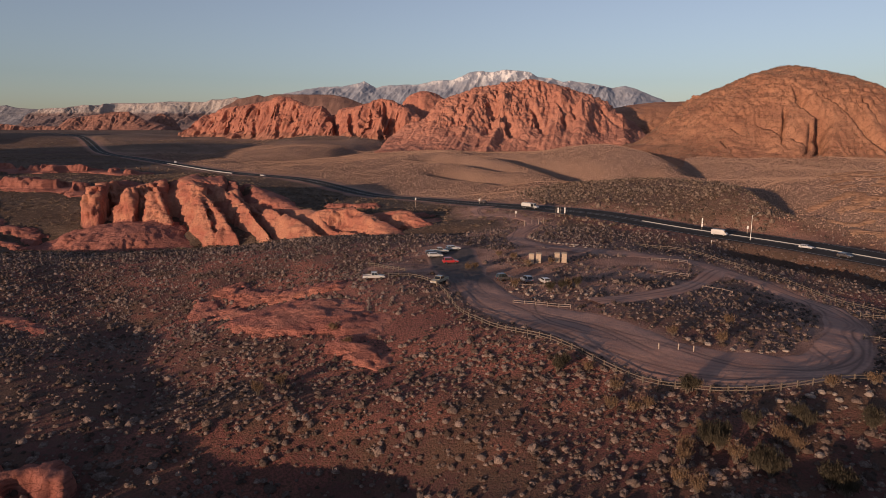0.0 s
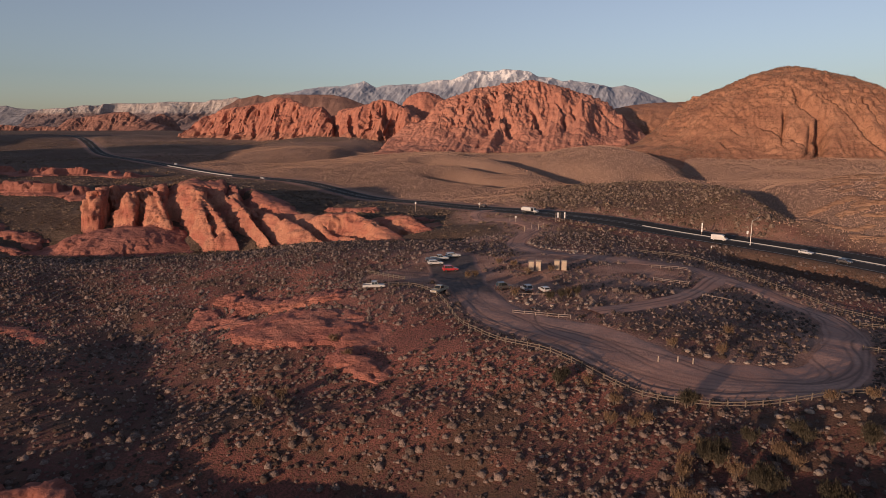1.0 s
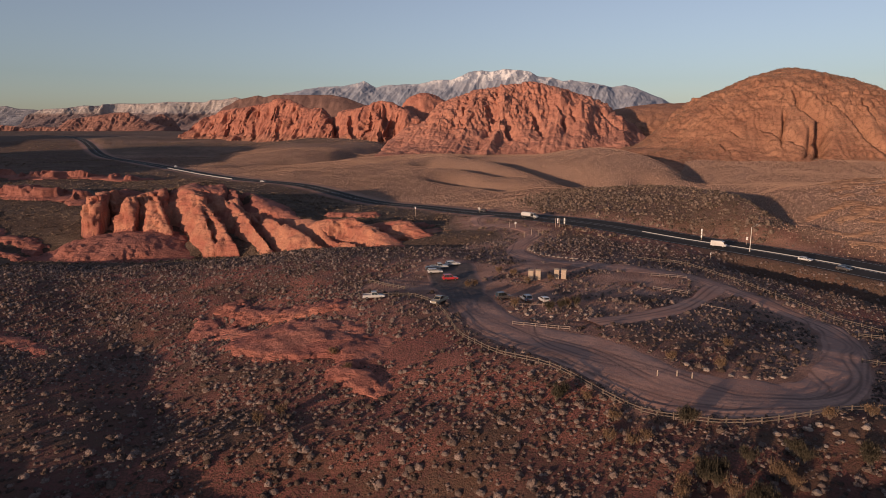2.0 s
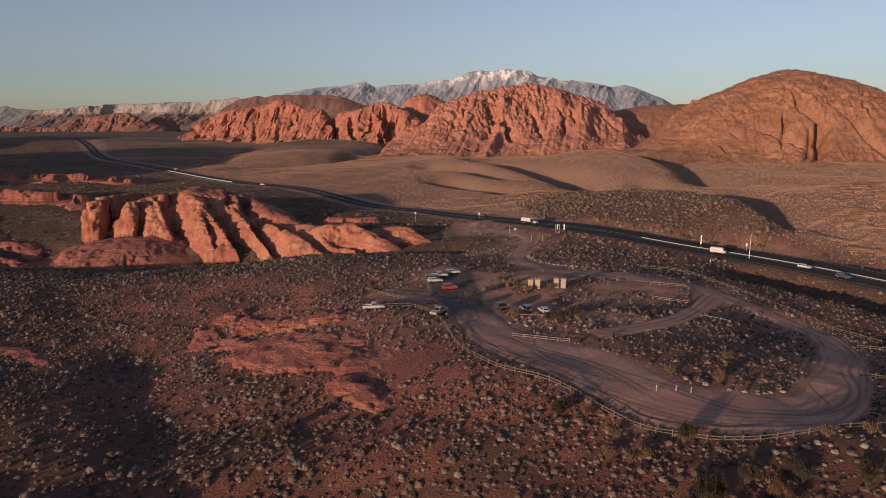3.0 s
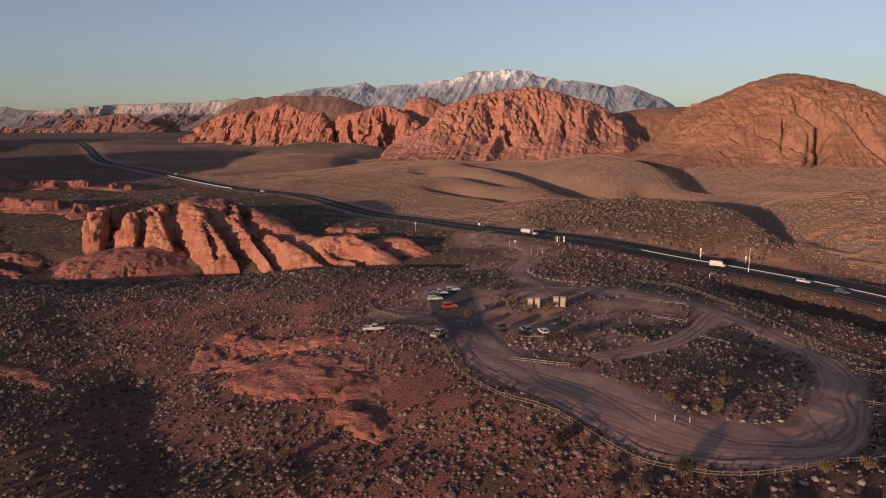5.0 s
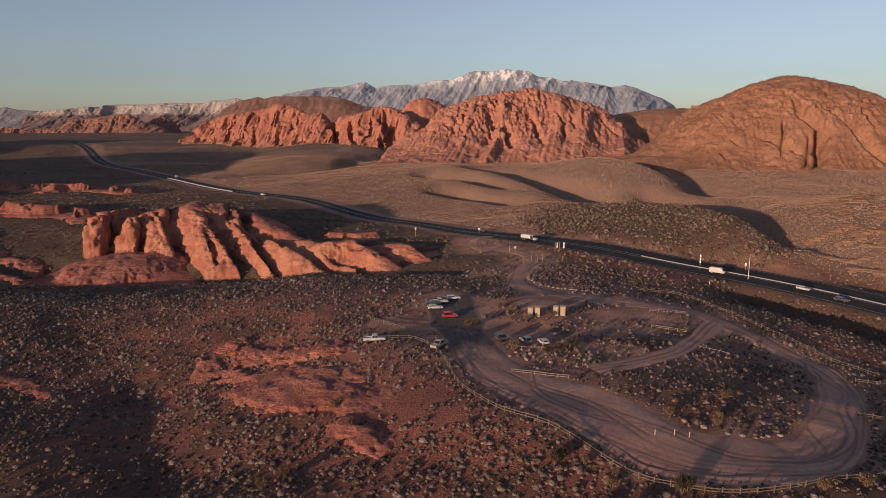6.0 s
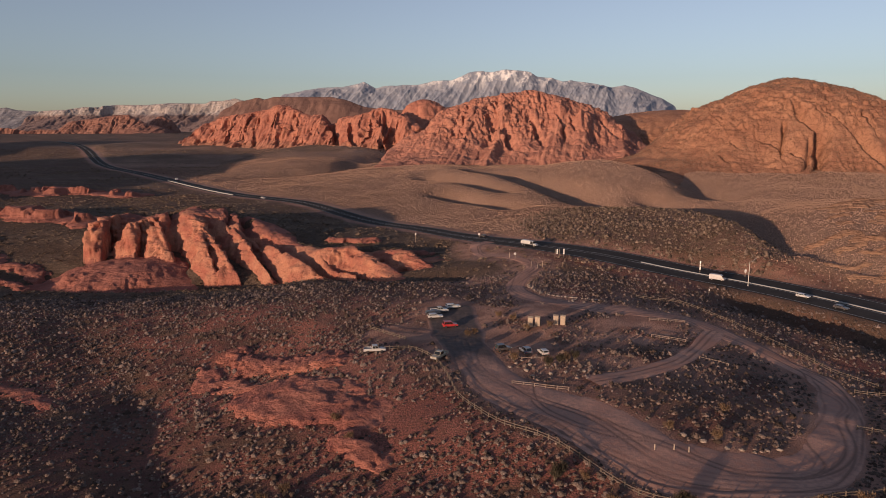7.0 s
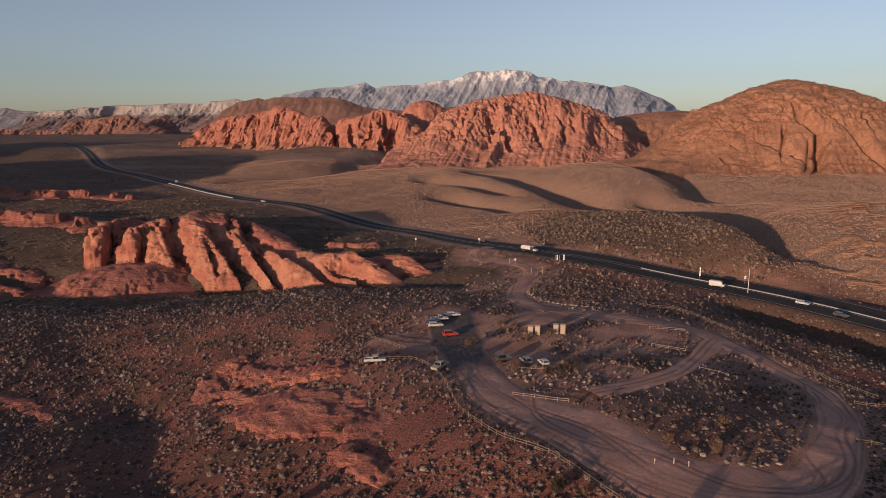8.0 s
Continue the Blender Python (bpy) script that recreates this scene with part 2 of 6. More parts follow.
DITCHES = (
    # line, depth, half width
    ([(165, 520), (186, 440), (172, 360), (157, 310), (150, 276), (160, 246), (177, 213), (197, 163), (214, 112)], 11.0, 16),
    ([(150, 800), (192, 744), (222, 667), (232, 590), (222, 540)], 16.0, 27),
    ([(45, 668), (72, 630), (88, 600), (104, 562), (122, 505)], 13.0, 21),
    ([(-12, 628), (22, 590), (50, 556)], 9.0, 15),
    ([(-195, 316), (-165, 311), (-140, 307), (-120, 304), (-101, 298), (-82, 292)], 5.2, 12),
    ([(-36, 272), (-20, 263), (2, 261)], 3.8, 10),
    ([(0, 535), (20, 514), (52, 484)], 9.0, 13),
    ([(-80, 960), (-108, 900), (-125, 800), (-220, 700)], 7.0, 20),
    ([(112, 224), (134, 196), (154, 152), (171, 101)], 6.0, 15),
    ([(60, 470), (105, 420), (134, 350), (144, 300), (152, 268)], -1.6, 12),
    ([(152, 268), (164, 244), (180, 214), (198, 176)], -5.0, 9),
    ([(88, 246), (109, 214), (127, 172), (141, 122)], -1.6, 12),
    ([(-120, 205), (-85, 165), (-60, 128), (-45, 95), (-15, 70)], 1.2, 9),
)
LOT = [(2, 205), (4, 180), (8, 158), (15, 140), (27, 126), (40, 108), (56, 103), (66, 107), (76, 118.5), (89, 140), (94, 156), (89, 169), (84, 182), (78, 196), (60, 203), (42, 210), (29, 221), (27, 238), (32, 255), (38, 270), (32, 286), (18, 298), (16, 316), (24, 328)]
LOT_HALF = [9, 8, 6.5, 7.5, 9.5, 9, 8.5, 6, 4.6, 4.2, 3.6, 3.5, 4, 4, 5, 5, 4.5, 3.5, 3, 3, 3, 3, 3, 4]
LOOP = [(81, 188), (71, 174), (59, 159), (47, 150), (34, 144)]


def rise_of(x, y):
    """The long slope up to the foot of the hills, and the knolls on it."""
    z = 10 * smooth(440, 740, y) * smooth(-230, 20, x) + 14 * smooth(900, 1250, y) * (1 - smooth(-230, 20, x)) + 8 * smooth(1000, 1350, y)
    z = z + 15 * np.clip(1 - ((x + 195) / 120) ** 2 - ((y - 985) / 230) ** 2, 0, 1) ** 0.8
    return z + 8.5 * bump_at(x, y, 108, 396, 38, 60) + 4 * bump_at(x, y, 138, 300, 14, 28) + 5 * bump_at(x, y, 40, 640, 55, 60) + 14 * bump_at(x, y, 168, 655, 44, 80)


def terrain(x, y):
    """The ground's height at plan points."""
    x, y = np.asarray(x, float), np.asarray(y, float)
    z = 0.78 + rise_of(x, y)
    for cx, cy, rx, ry, dz in SWELLS:
        z = z + dz * bump_at(x, y, cx, cy, rx, ry)
    far = smooth(380, 700, np.hypot(x, y))
    z = z + far * 3.0 * fbm(x / 120, y / 120, 0, 3, 11) + 0.55 * fbm(x / 22, y / 22, 0, 3, 5) * smooth(40, 70, np.hypot(x, y))
    for line, deep, wide in DITCHES:
        d, _, _ = along(x, y, line)
        z = z - deep * np.exp(-(d / wide) ** 2)
    # unseen low ridge by the take-off place, added to shade the ground in front
    z = z + 10.5 * smooth(-20, 0, x) * (1 - smooth(80, 120, x)) * np.exp(-((y - 24) / 13) ** 2)
    # the unseen slope falls away behind the drone, to let the low sun in
    z = z - 10 * bump_at(x, y, -40, -30, 60, 55)
    # the highway lies in an even bed
    d, _, way = along(x, y, ROAD[::5, :2].tolist())
    bed = np.interp(way, BED_WAY, BED_Z)
    return z + (bed - z) * (1 - smooth(14, 24, d))


BED_WAY, BED_Z = np.array([0.0, 1.0]), np.array([0.0, 0.0])


def lay_bed():
    global BED_WAY, BED_Z
    d, _, way = along(ROAD[:, 0], ROAD[:, 1], ROAD[::5, :2].tolist())
    x, y = ROAD[:, 0], ROAD[:, 1]
    z = 0.78 + rise_of(x, y)
    for cx, cy, rx, ry, dz in SWELLS:
        z = z + dz * bump_at(x, y, cx, cy, rx, ry)
    kernel = np.hanning(31)
    z = np.convolve(np.pad(z, 15, mode="edge"), kernel / kernel.sum(), "valid")
    order = np.argsort(way)
    BED_WAY, BED_Z = way[order], z[order] - 0.3


lay_bed()


def build_ground():
    fine = np.radians(np.arange(-44, 44, 0.25))
    coarse = np.radians(np.arange(44, 316, 3.0))
    az = np.concatenate([fine, coarse])
    r = np.concatenate([[0.02, 2.0, 8, 16, 24, 32], np.geomspace(38, 4900, 430)])
    A, R = np.meshgrid(az, r)
    x, y = R * np.sin(A), R * np.cos(A)
    z = terrain(x, y)
    far = np.hypot(x, y)
    grass = smooth(0.0, 1.0, smooth(300, 420, y + 0.55 * x + 90 * smooth(140, 190, x) + 30 * fbm(x / 60, y / 60, 0, 3, 3)) * smooth(-330, -60, x + 0.15 * y))
    grass = np.clip(grass + 0.8 * smooth(900, 1000, y), 0, 1) * (1 - 0.75 * smooth(1250, 1500, y))
    grass = grass * (1 - 0.95 * bump_at(x, y, 105, 415, 55, 55))
    bare = smooth(0.15, 0.6, fbm(x / 14, y / 14, 0, 4, 21)) * (1 - smooth(190, 260, y)) * (1 - 0.6 * smooth(40, 80, x)) * 0.5
    red = 1.2 * bump_at(x, y, -37, 156, 22, 18) + 0.8 * bump_at(x, y, -10, 122, 12, 11) + 0.7 * bump_at(x, y, -118, 170, 16, 6) + 0.62 * bump_at(x, y, 14, 106, 24, 13) + 0.5 * bump_at(x, y, -70, 208, 60, 28)
    bare = np.maximum(bare, smooth(0.35, 0.75, red + 0.3 * fbm(x / 7, y / 7, 0, 4, 23)))
    d, _, _ = along(x, y, LOT)
    dust = (1 - smooth(7, 16, d + 3 * fbm(x / 8, y / 8, 0, 3, 8))) * 0.8
    island = np.clip(1.3 * bump_at(x, y, 40, 185, 36, 30), 0, 1) * smooth(-0.7, 0.1, fbm(x / 11, y / 11, 0, 3, 18)) * 0.95
    dust = np.maximum(dust, island)
    for cx, cy, rx, ry in ((-14, 179, 7, 8), (-5, 171, 6, 4), (22, 174, 9, 5), (33, 201, 10, 5), (56, 189, 12, 6), (100, 126, 12, 5), (36, 262, 9, 10), (12, 248, 10, 9)):
        dust = np.maximum(dust, 0.9 * smooth(0.25, 0.8, bump_at(x, y, cx, cy, rx, ry) + 0.25 * fbm(x / 6, y / 6, 0, 3, 19)))
    d, side, _ = along(x, y, ROAD[::5, :2].tolist())
    wide = 9 + 5 * smooth(-20, 90, x)
    verge = (1 - smooth(wide, wide + 8, d + 2 * fbm(x / 9, y / 9, 0, 2, 9))) * (far < 1400) * (1 - 0.9 * (side < 0) * smooth(85, 105, x))
    dust = np.maximum(dust, verge * 0.75 * smooth(230, 330, y))
    dust = np.maximum(dust, verge * 0.5 * (1 - 0.8 * (side < 0) * smooth(50, 110, x)))
    flat = (1 - smooth(22, 34, d + 3 * fbm(x / 9, y / 9, 0, 3, 26))) * (side < 0) * smooth(30, 50, x) * (1 - smooth(88, 104, x))
    bare = np.clip(bare + verge * 0.15 * (1 - smooth(230, 330, y)) + 0.6 * flat, 0, 1)
    grass = np.clip(grass + 0.35 * smooth(0.0, 0.7, fbm(x / 34, y / 34, 0, 4, 27)) * (y > 240), 0, 1)
    grass = np.maximum(grass, 0.8 * smooth(0.35, 0.8, bump_at(x, y, 14, 258, 11, 15) + 0.25 * fbm(x / 6, y / 6, 0, 3, 24)))
    # dark scrub cover; on the left flats it also carries painted shade
    brush = smooth(40, 130, -x - 0.12 * y + 110 + 45 * fbm(x / 70, y / 70, 0, 4, 29)) * smooth(235, 262, y + 10 * fbm(x / 20, y / 20, 0, 2, 30)) * (1 - 0.55 * smooth(0.0, 0.45, fbm(x / 120, y / 60, 0, 4, 28)))
    near_side = (side < 0) & (y > 235)
    brush = np.where(near_side | (y > 1000), brush, 0.25 * brush)
    brush = np.where(near_side, np.maximum(brush, 0.9 * smooth(235, 262, y)), brush)
    grass = np.where(near_side, 0.25 * grass, grass)
    brush = np.maximum(brush, smooth(0.3, 0.6, bump_at(x, y, 100, 345, 36, 72)) * 0.5)
    # the bank below the highway is darkened: scrub tone with its shade painted in
    brush = np.maximum(brush, 0.85 * (side < 0) * smooth(92, 108, x) * (1 - smooth(40, 50, d)) * (d > 12))
    grass = grass * (1 - 0.8 * brush * (y < 1000))
    v = np.stack([x, y, z], -1).reshape(-1, 3)
    f = grid_faces(len(r), len(az), True)[:, ::-1]
    me = mesh_from("ground", v, f, GROUND, attrs={"grass": grass, "bare": bare, "brush": brush * (1 - verge) * (1 - 0.35 * smooth(420, 560, y)), "dust": np.clip(dust, 0, 1)})
    tagged(new("ground", me), "red desert soil with dry grass and scrub", "ground", kind="structure")


build_ground()


def thing(name, label, category, m, group=""):
    ob = new(name)
    ob.empty_display_size = 0.2
    ob.matrix_world = m
    return tagged(ob, label, category, group)


# ---- hills ----
def carve(x, y, z, flutes, flute_size, rough, rough_size, upright=0.22, turn=0.0, seed=0, steps=0.0, step_size=6.0, rugged=None):
    """Pushes a height field's points along their normals: gullies that run down the face, ledges and rubble."""
    gy, gx = np.gradient(z, y[:, 0], x[0])
    k = np.sqrt(gx ** 2 + gy ** 2 + 1)
    nx, ny, nz = -gx / k, -gy / k, 1 / k
    steep = smooth(0.25, 0.9, np.hypot(gx, gy))
    c, s = math.cos(radians(turn)), math.sin(radians(turn))
    u, v = x * c + y * s, -x * s + y * c      # u across the face, v down it
    u = u + 0.35 * flute_size * fbm(x / flute_size / 2, y / flute_size / 2, z / flute_size / 2, 2, seed + 40)
    a = np.clip(1 - 1.6 * np.abs(vnoise(u / flute_size, v / flute_size * 0.22, z * upright / flute_size, seed)), 0, 1) ** 2
    a = a + 0.55 * np.clip(1 - 1.6 * np.abs(vnoise(u / flute_size * 2.3, v / flute_size * 0.5, z * upright / flute_size * 2, seed + 1)), 0, 1) ** 2
    where = 0.35 + 0.65 * smooth(-0.25, 0.35, fbm(x / flute_size / 3, y / flute_size / 3, z / flute_size / 3, 2, seed + 60))
    push = -flutes * a * (0.15 + 0.85 * steep) * where
    push = push + rough * (0.2 + 0.7 * steep) * (ridged(u / rough_size, v / rough_size * 0.6, z / rough_size * 0.55, 5, seed + 9, 0.55) - 0.3)
    if steps:
        k = (z + 0.12 * x + 2.5 * fbm(x / 40, y / 40, 0, 2, seed + 3)) / step_size
        k = k - np.floor(k)
        push = push + steps * (k - smooth(0.75, 1.0, k)) * (0.4 + 0.6 * steep) * smooth(-0.35, 0.25, fbm(x / step_size / 5, y / step_size / 5, 0, 3, seed + 5))
    if rugged:
        push = push * rugged(x, y, z)
    return x + nx * push, y + ny * push, z + nz * push * 0.8


def hill(name, label, area, step, shape, material, category="hill", keep=6.0, fine=None, **cut):
    x0, x1, y0, y1 = area
    xf, yf = fine or (x1, y1)
    x, y = np.meshgrid(np.concatenate([np.arange(x0, xf, step), np.arange(xf, x1, 5 * step)]), np.concatenate([np.arange(y0, yf, step), np.arange(yf, y1, 5 * step)]))
    z = shape(x, y)
    px, py, pz = carve(x, y, z, **cut)
    v = np.stack([px, py, pz], -1).reshape(-1, 3)
    f = grid_faces(*x.shape)
    above = (z > terrain(x, y) - keep).ravel()
    f = f[above[f].any(1)]
    used = np.unique(f)
    back = np.zeros(len(v), np.int64)
    back[used] = np.arange(len(used))
    ob = new(name, mesh_from(name, v[used], back[f], material))
    return tagged(ob, label, category)


def dome(x, y, cx, cy, rx, ry, turn=0.0, p=2.2, q=0.8):
    """1 at the middle, 0 at the rim, negative outside."""
    c, s = math.cos(radians(turn)), math.sin(radians(turn))
    u, v = ((x - cx) * c + (y - cy) * s) / rx, (-(x - cx) * s + (y - cy) * c) / ry
    r = (np.abs(u) ** p + np.abs(v) ** p) ** (1 / p)
    return np.where(r < 1, np.clip(1 - r ** 2, 0, 1) ** q, 1 - r)


CRACKS = (
    # line from the foot upwards, depth, width
    ([(376, 676), (382, 686), (387, 695), (389, 704), (383, 717), (372, 735)], 34, 11),
    ([(364, 672), (374, 684), (384, 700)], 14, 5),
    ([(352, 694), (357, 706), (366, 724)], 17, 4),
    ([(446, 660), (440, 676), (433, 692), (424, 712)], 34, 9),
    ([(420, 712), (408, 728)], 12, 5),
    ([(400, 645), (385, 662), (370, 680), (352, 700), (328, 722)], 7, 6),
    ([(454, 700), (449, 722), (444, 742)], 11, 4),
    ([(300, 700), (296, 716)], 8, 4),
    ([(318, 712), (311, 726)], 6, 3),
)


def gash(x, y, z, line, deep, wide):
    """A crack or gully whose sheer wall faces right; the line runs from its foot upwards."""
    d, side, way = along(x + 0.3 * wide * fbm(x / wide / 2, y / wide / 2, 0, 2, 33), y, line)
    total = sum(math.dist(p, q) for p, q in zip(line, line[1:]))
    right = -d * side
    fade = (0.25 + 0.75 * smooth(0, 0.25 * total, way)) * (1 - smooth(0.8 * total, total, way)) * (1 - smooth(wide, 3 * wide, d))
    return z - deep * fade * smooth(-0.15 * wide, 0.15 * wide, right) * np.exp(-(np.clip(right, 0, None) / wide) ** 2.5)


def massif(crest, front, back, base, profile, spur=0.0, spur_size=40.0, lean=0.0, seed=0):
    """A range with a given crest line, its front face falling by a profile, with spurs that stand out of the face."""
    cx, cy, cz = (np.array(c, float) for c in zip(*crest))
    ps, pz = zip(*profile)

    def shape(x, y):
        yc = np.interp(x, cx, cy)
        xs = x + lean * (yc - y)
        top = np.interp(x, cx, cz) - 60 * np.clip(np.maximum(cx[0] - x, x - cx[-1]), 0, None) / 30
        s = (yc - y) / front
        push = spur * ridged(xs / spur_size, s * 0.35, 0, 3, seed) * np.clip(4 * s, 0, 1)
        s = s - push
        down = np.interp(s, ps, pz)
        z = base + (top - base) * down - 60 * np.clip(s - 1, 0, None)
        return np.where(y > yc, top - (top - base + 8) * ((y - yc) / back) ** 1.4, z)
    return shape


def blend(a, c, k):
    """A smooth maximum."""
    t = np.clip(0.5 + 0.5 * (a - c) / k, 0, 1)
    return c + (a - c) * t + k * t * (1 - t)


def shape_right(x, y):
    main = 8 + 103 * dome(x, y, 425, 815, 190, 150, 0, 2.0, 1.0)
    side = 8 + 80 * dome(x, y, 590, 850, 210, 170, 0, 2.0, 0.8)
    foot = 4 + 30 * dome(x, y, 420, 785, 262, 135, 0, 2.0, 1.0)
    z = blend(blend(main, side, 14), foot, 16)
    z = z + 3.0 * fbm(x / 38, y / 38, 0, 4, 31)
    for line, deep, wide in CRACKS:
        z = gash(x, y, z, line, deep, wide)
    return z


def rugged_right(x, y, z):
    """The crown is broken and bushy, the middle a smooth slickrock face."""
    k = smooth(52, 74, z + 9 * fbm(x / 30, y / 30, 0, 3, 41) - 0.10 * (x - 400))
    return 0.5 + 1.2 * k + 0.5 * (1 - smooth(16, 26, z))


MIDDLE_CREST = ((-75, 925, 24), (-48, 930, 42), (-22, 940, 55), (-5, 946, 74), (13, 952, 83), (46, 958, 94), (74, 960, 99), (104, 960, 102), (129, 960, 105), (157, 960, 103),
                (184, 962, 95), (207, 965, 88), (232, 970, 77), (249, 975, 66), (264, 980, 55), (281, 985, 46), (310, 985, 20))
MIDDLE_GULLIES = (([(96, 850), (80, 882), (66, 905), (60, 922)], 17, 13), ([(72, 868), (64, 886), (58, 902)], 9, 8), ([(128, 872), (124, 896), (120, 918)], 11, 6), ([(160, 880), (157, 905), (154, 925)], 11, 6),
                  ([(178, 895), (172, 922)], 7, 5), ([(246, 900), (226, 925), (212, 948)], 8, 7), ([(206, 885), (200, 905)], 7, 6), ([(20, 900), (26, 925)], 4, 6))


def shape_middle(x, y):
    z = massif(MIDDLE_CREST, 150, 110, 8, ((0, 1), (0.06, 0.96), (0.2, 0.80), (0.42, 0.46), (0.62, 0.26), (1, 0)), 0.055, 26, 0.25, 46)(x, y)
    for line, deep, wide in MIDDLE_GULLIES:
        z = gash(x, y, z, line, deep, wide)
    return z + 3.0 * fbm(x / 26, y / 26, 0, 4, 37)


def rugged_middle(x, y, z):
    """The left face and the crown are gullied; the flank and the foot are smoother rubble."""
    return 0.42 + 0.45 * smooth(150, 110, x) * smooth(30, 50, z) + 0.25 * smooth(70, 85, z + 6 * fbm(x / 20, y / 20, 0, 2, 38))


CLIFF_CREST = ((-545, 1380, 14), (-524, 1376, 33), (-501, 1367, 52), (-481, 1358, 63), (-431, 1335, 77), (-372, 1306, 85), (-342, 1291, 88), (-308, 1274, 100), (-283, 1261, 91), (-259, 1248, 79), (-219, 1226, 77),
               (-203, 1218, 62), (-180, 1204, 71), (-143, 1182, 79), (-106, 1168, 89), (-82, 1166, 84), (-61, 1160, 75), (-32, 1150, 55), (-5, 1140, 26))
CLIFF_GULLIES = (([(-184, 1140), (-194, 1180), (-206, 1222)], 26, 10), ([(-150, 1110), (-158, 1140), (-166, 1175)], 17, 9), ([(-84, 1085), (-98, 1115), (-120, 1150)], 26, 24), ([(-100, 1086), (-108, 1112)], 14, 9), ([(-300, 1190), (-306, 1230)], 8, 7), ([(-352, 1218), (-356, 1262)], 8, 7))


def shape_left(x, y):
    z = massif(CLIFF_CREST, 92, 120, 12, ((0, 1), (0.1, 0.95), (0.25, 0.80), (0.62, 0.27), (0.8, 0.12), (1, 0)), 0.10, 24, 0.3, 47)(x, y)
    for line, deep, wide in CLIFF_GULLIES:
        z = gash(x, y, z, line, deep, wide)
    return z + 2.5 * fbm(x / 22, y / 22, 0, 3, 48)


def shape_butte(x, y):
    return 8 + 97 * dome(x, y, -34, 1238, 92, 72, 0, 1.35, 1.0)


BROWN_CREST = ((-1010, 2900, 60), (-960, 2900, 120), (-880, 2900, 160), (-795, 2900, 178), (-770, 2900, 170), (-730, 2900, 180), (-475, 2900, 180), (-420, 2900, 168), (-340, 2900, 138), (-280, 2900, 130), (-150, 2900, 122), (-100, 2900, 60))

big_hill = hill("sandstone_hill", "broad orange slickrock hill with dark diagonal cracks", (130, 830, 575, 1034), 1.2, shape_right, ORANGE_ROCK, fine=(590, 842), rugged=rugged_right, flutes=1.2, flute_size=16, rough=2.3, rough_size=6, seed=3, steps=1.3, step_size=5)
hill("sandstone_hill", "low orange rock saddle behind the hills", (110, 680, 940, 1290), 2.6, lambda x, y: 8 + 74 * dome(x, y, 390, 1110, 260, 150, 0, 2.4, 0.8), ORANGE_ROCK, flutes=4, flute_size=22, rough=5, rough_size=13, seed=4)
rugged_hill = hill("sandstone_hill", "rugged red sandstone hill with gullied cliffs", (-80, 312, 740, 1090), 1.2, shape_middle, PINK_ROCK, fine=(312, 990), rugged=rugged_middle, flutes=5, flute_size=5.5, rough=3.4, rough_size=4.6, upright=0.07, turn=10, seed=5, steps=0.5, step_size=7)
hill("sandstone_cliff", "fluted red sandstone cliff ridge in low sun", (-550, -2, 1040, 1500), 1.35, shape_left, RED_ROCK, "cliff", fine=(-2, 1385), flutes=9, flute_size=7, rough=2.0, rough_size=6, upright=0.06, turn=-31, seed=7, steps=0.5, step_size=11)
hill("sandstone_butte", "small pointed red butte behind the ridge", (-140, 70, 1150, 1330), 2.0, shape_butte, RED_ROCK, "butte", flutes=4, flute_size=14, rough=2.5, rough_size=9, seed=9)
hill("brown_hill", "dull brown flat-topped hill in the distance", (-1010, -100, 2700, 3100), 6.0, massif(BROWN_CREST, 190, 160, 16, ((0, 1), (0.3, 0.72), (0.6, 0.3), (1, 0)), 0.03, 70, 0.3, 49), BROWN_ROCK, flutes=5, flute_size=45, rough=3, rough_size=24, seed=13)


# ---- distant country ----
MOUNTAIN_CREST = ((-1180, 4640, 215), (-1104, 4640, 264), (-943, 4640, 298), (-795, 4640, 314), (-691, 4640, 314), (-542, 4640, 351), (-462, 4640, 306), (-368, 4640, 329), (-170, 4640, 329), (-62, 4640, 359),
                  (62, 4640, 364), (182, 4640, 415), (259, 4640, 423), (329, 4640, 415), (433, 4640, 434), (592, 4640, 415), (646, 4640, 385), (740, 4640, 378), (822, 4640, 351), (887, 4640, 359), (1074, 4640, 332),
                  (1157, 4640, 310), (1249, 4640, 329), (1304, 4640, 314), (1399, 4640, 280), (1507, 4640, 242), (1600, 4640, 190))


def shape_mountain(x, y):
    z = massif(MOUNTAIN_CREST, 430, 300, 10, ((0, 1), (0.3, 0.66), (0.6, 0.36), (1, 0)), 0.06, 110, 0.6, 51)(x, y)
    s = np.clip((4640 - y) / 430, 0, 1)
    return z + np.clip(5 * s, 0.12, 1) * (21 * ridged((x + 0.6 * (4640 - y)) / 115, s * 1.1, 0, 4, 53) + 5 * fbm(x / 30, y / 60, 0, 3, 54))


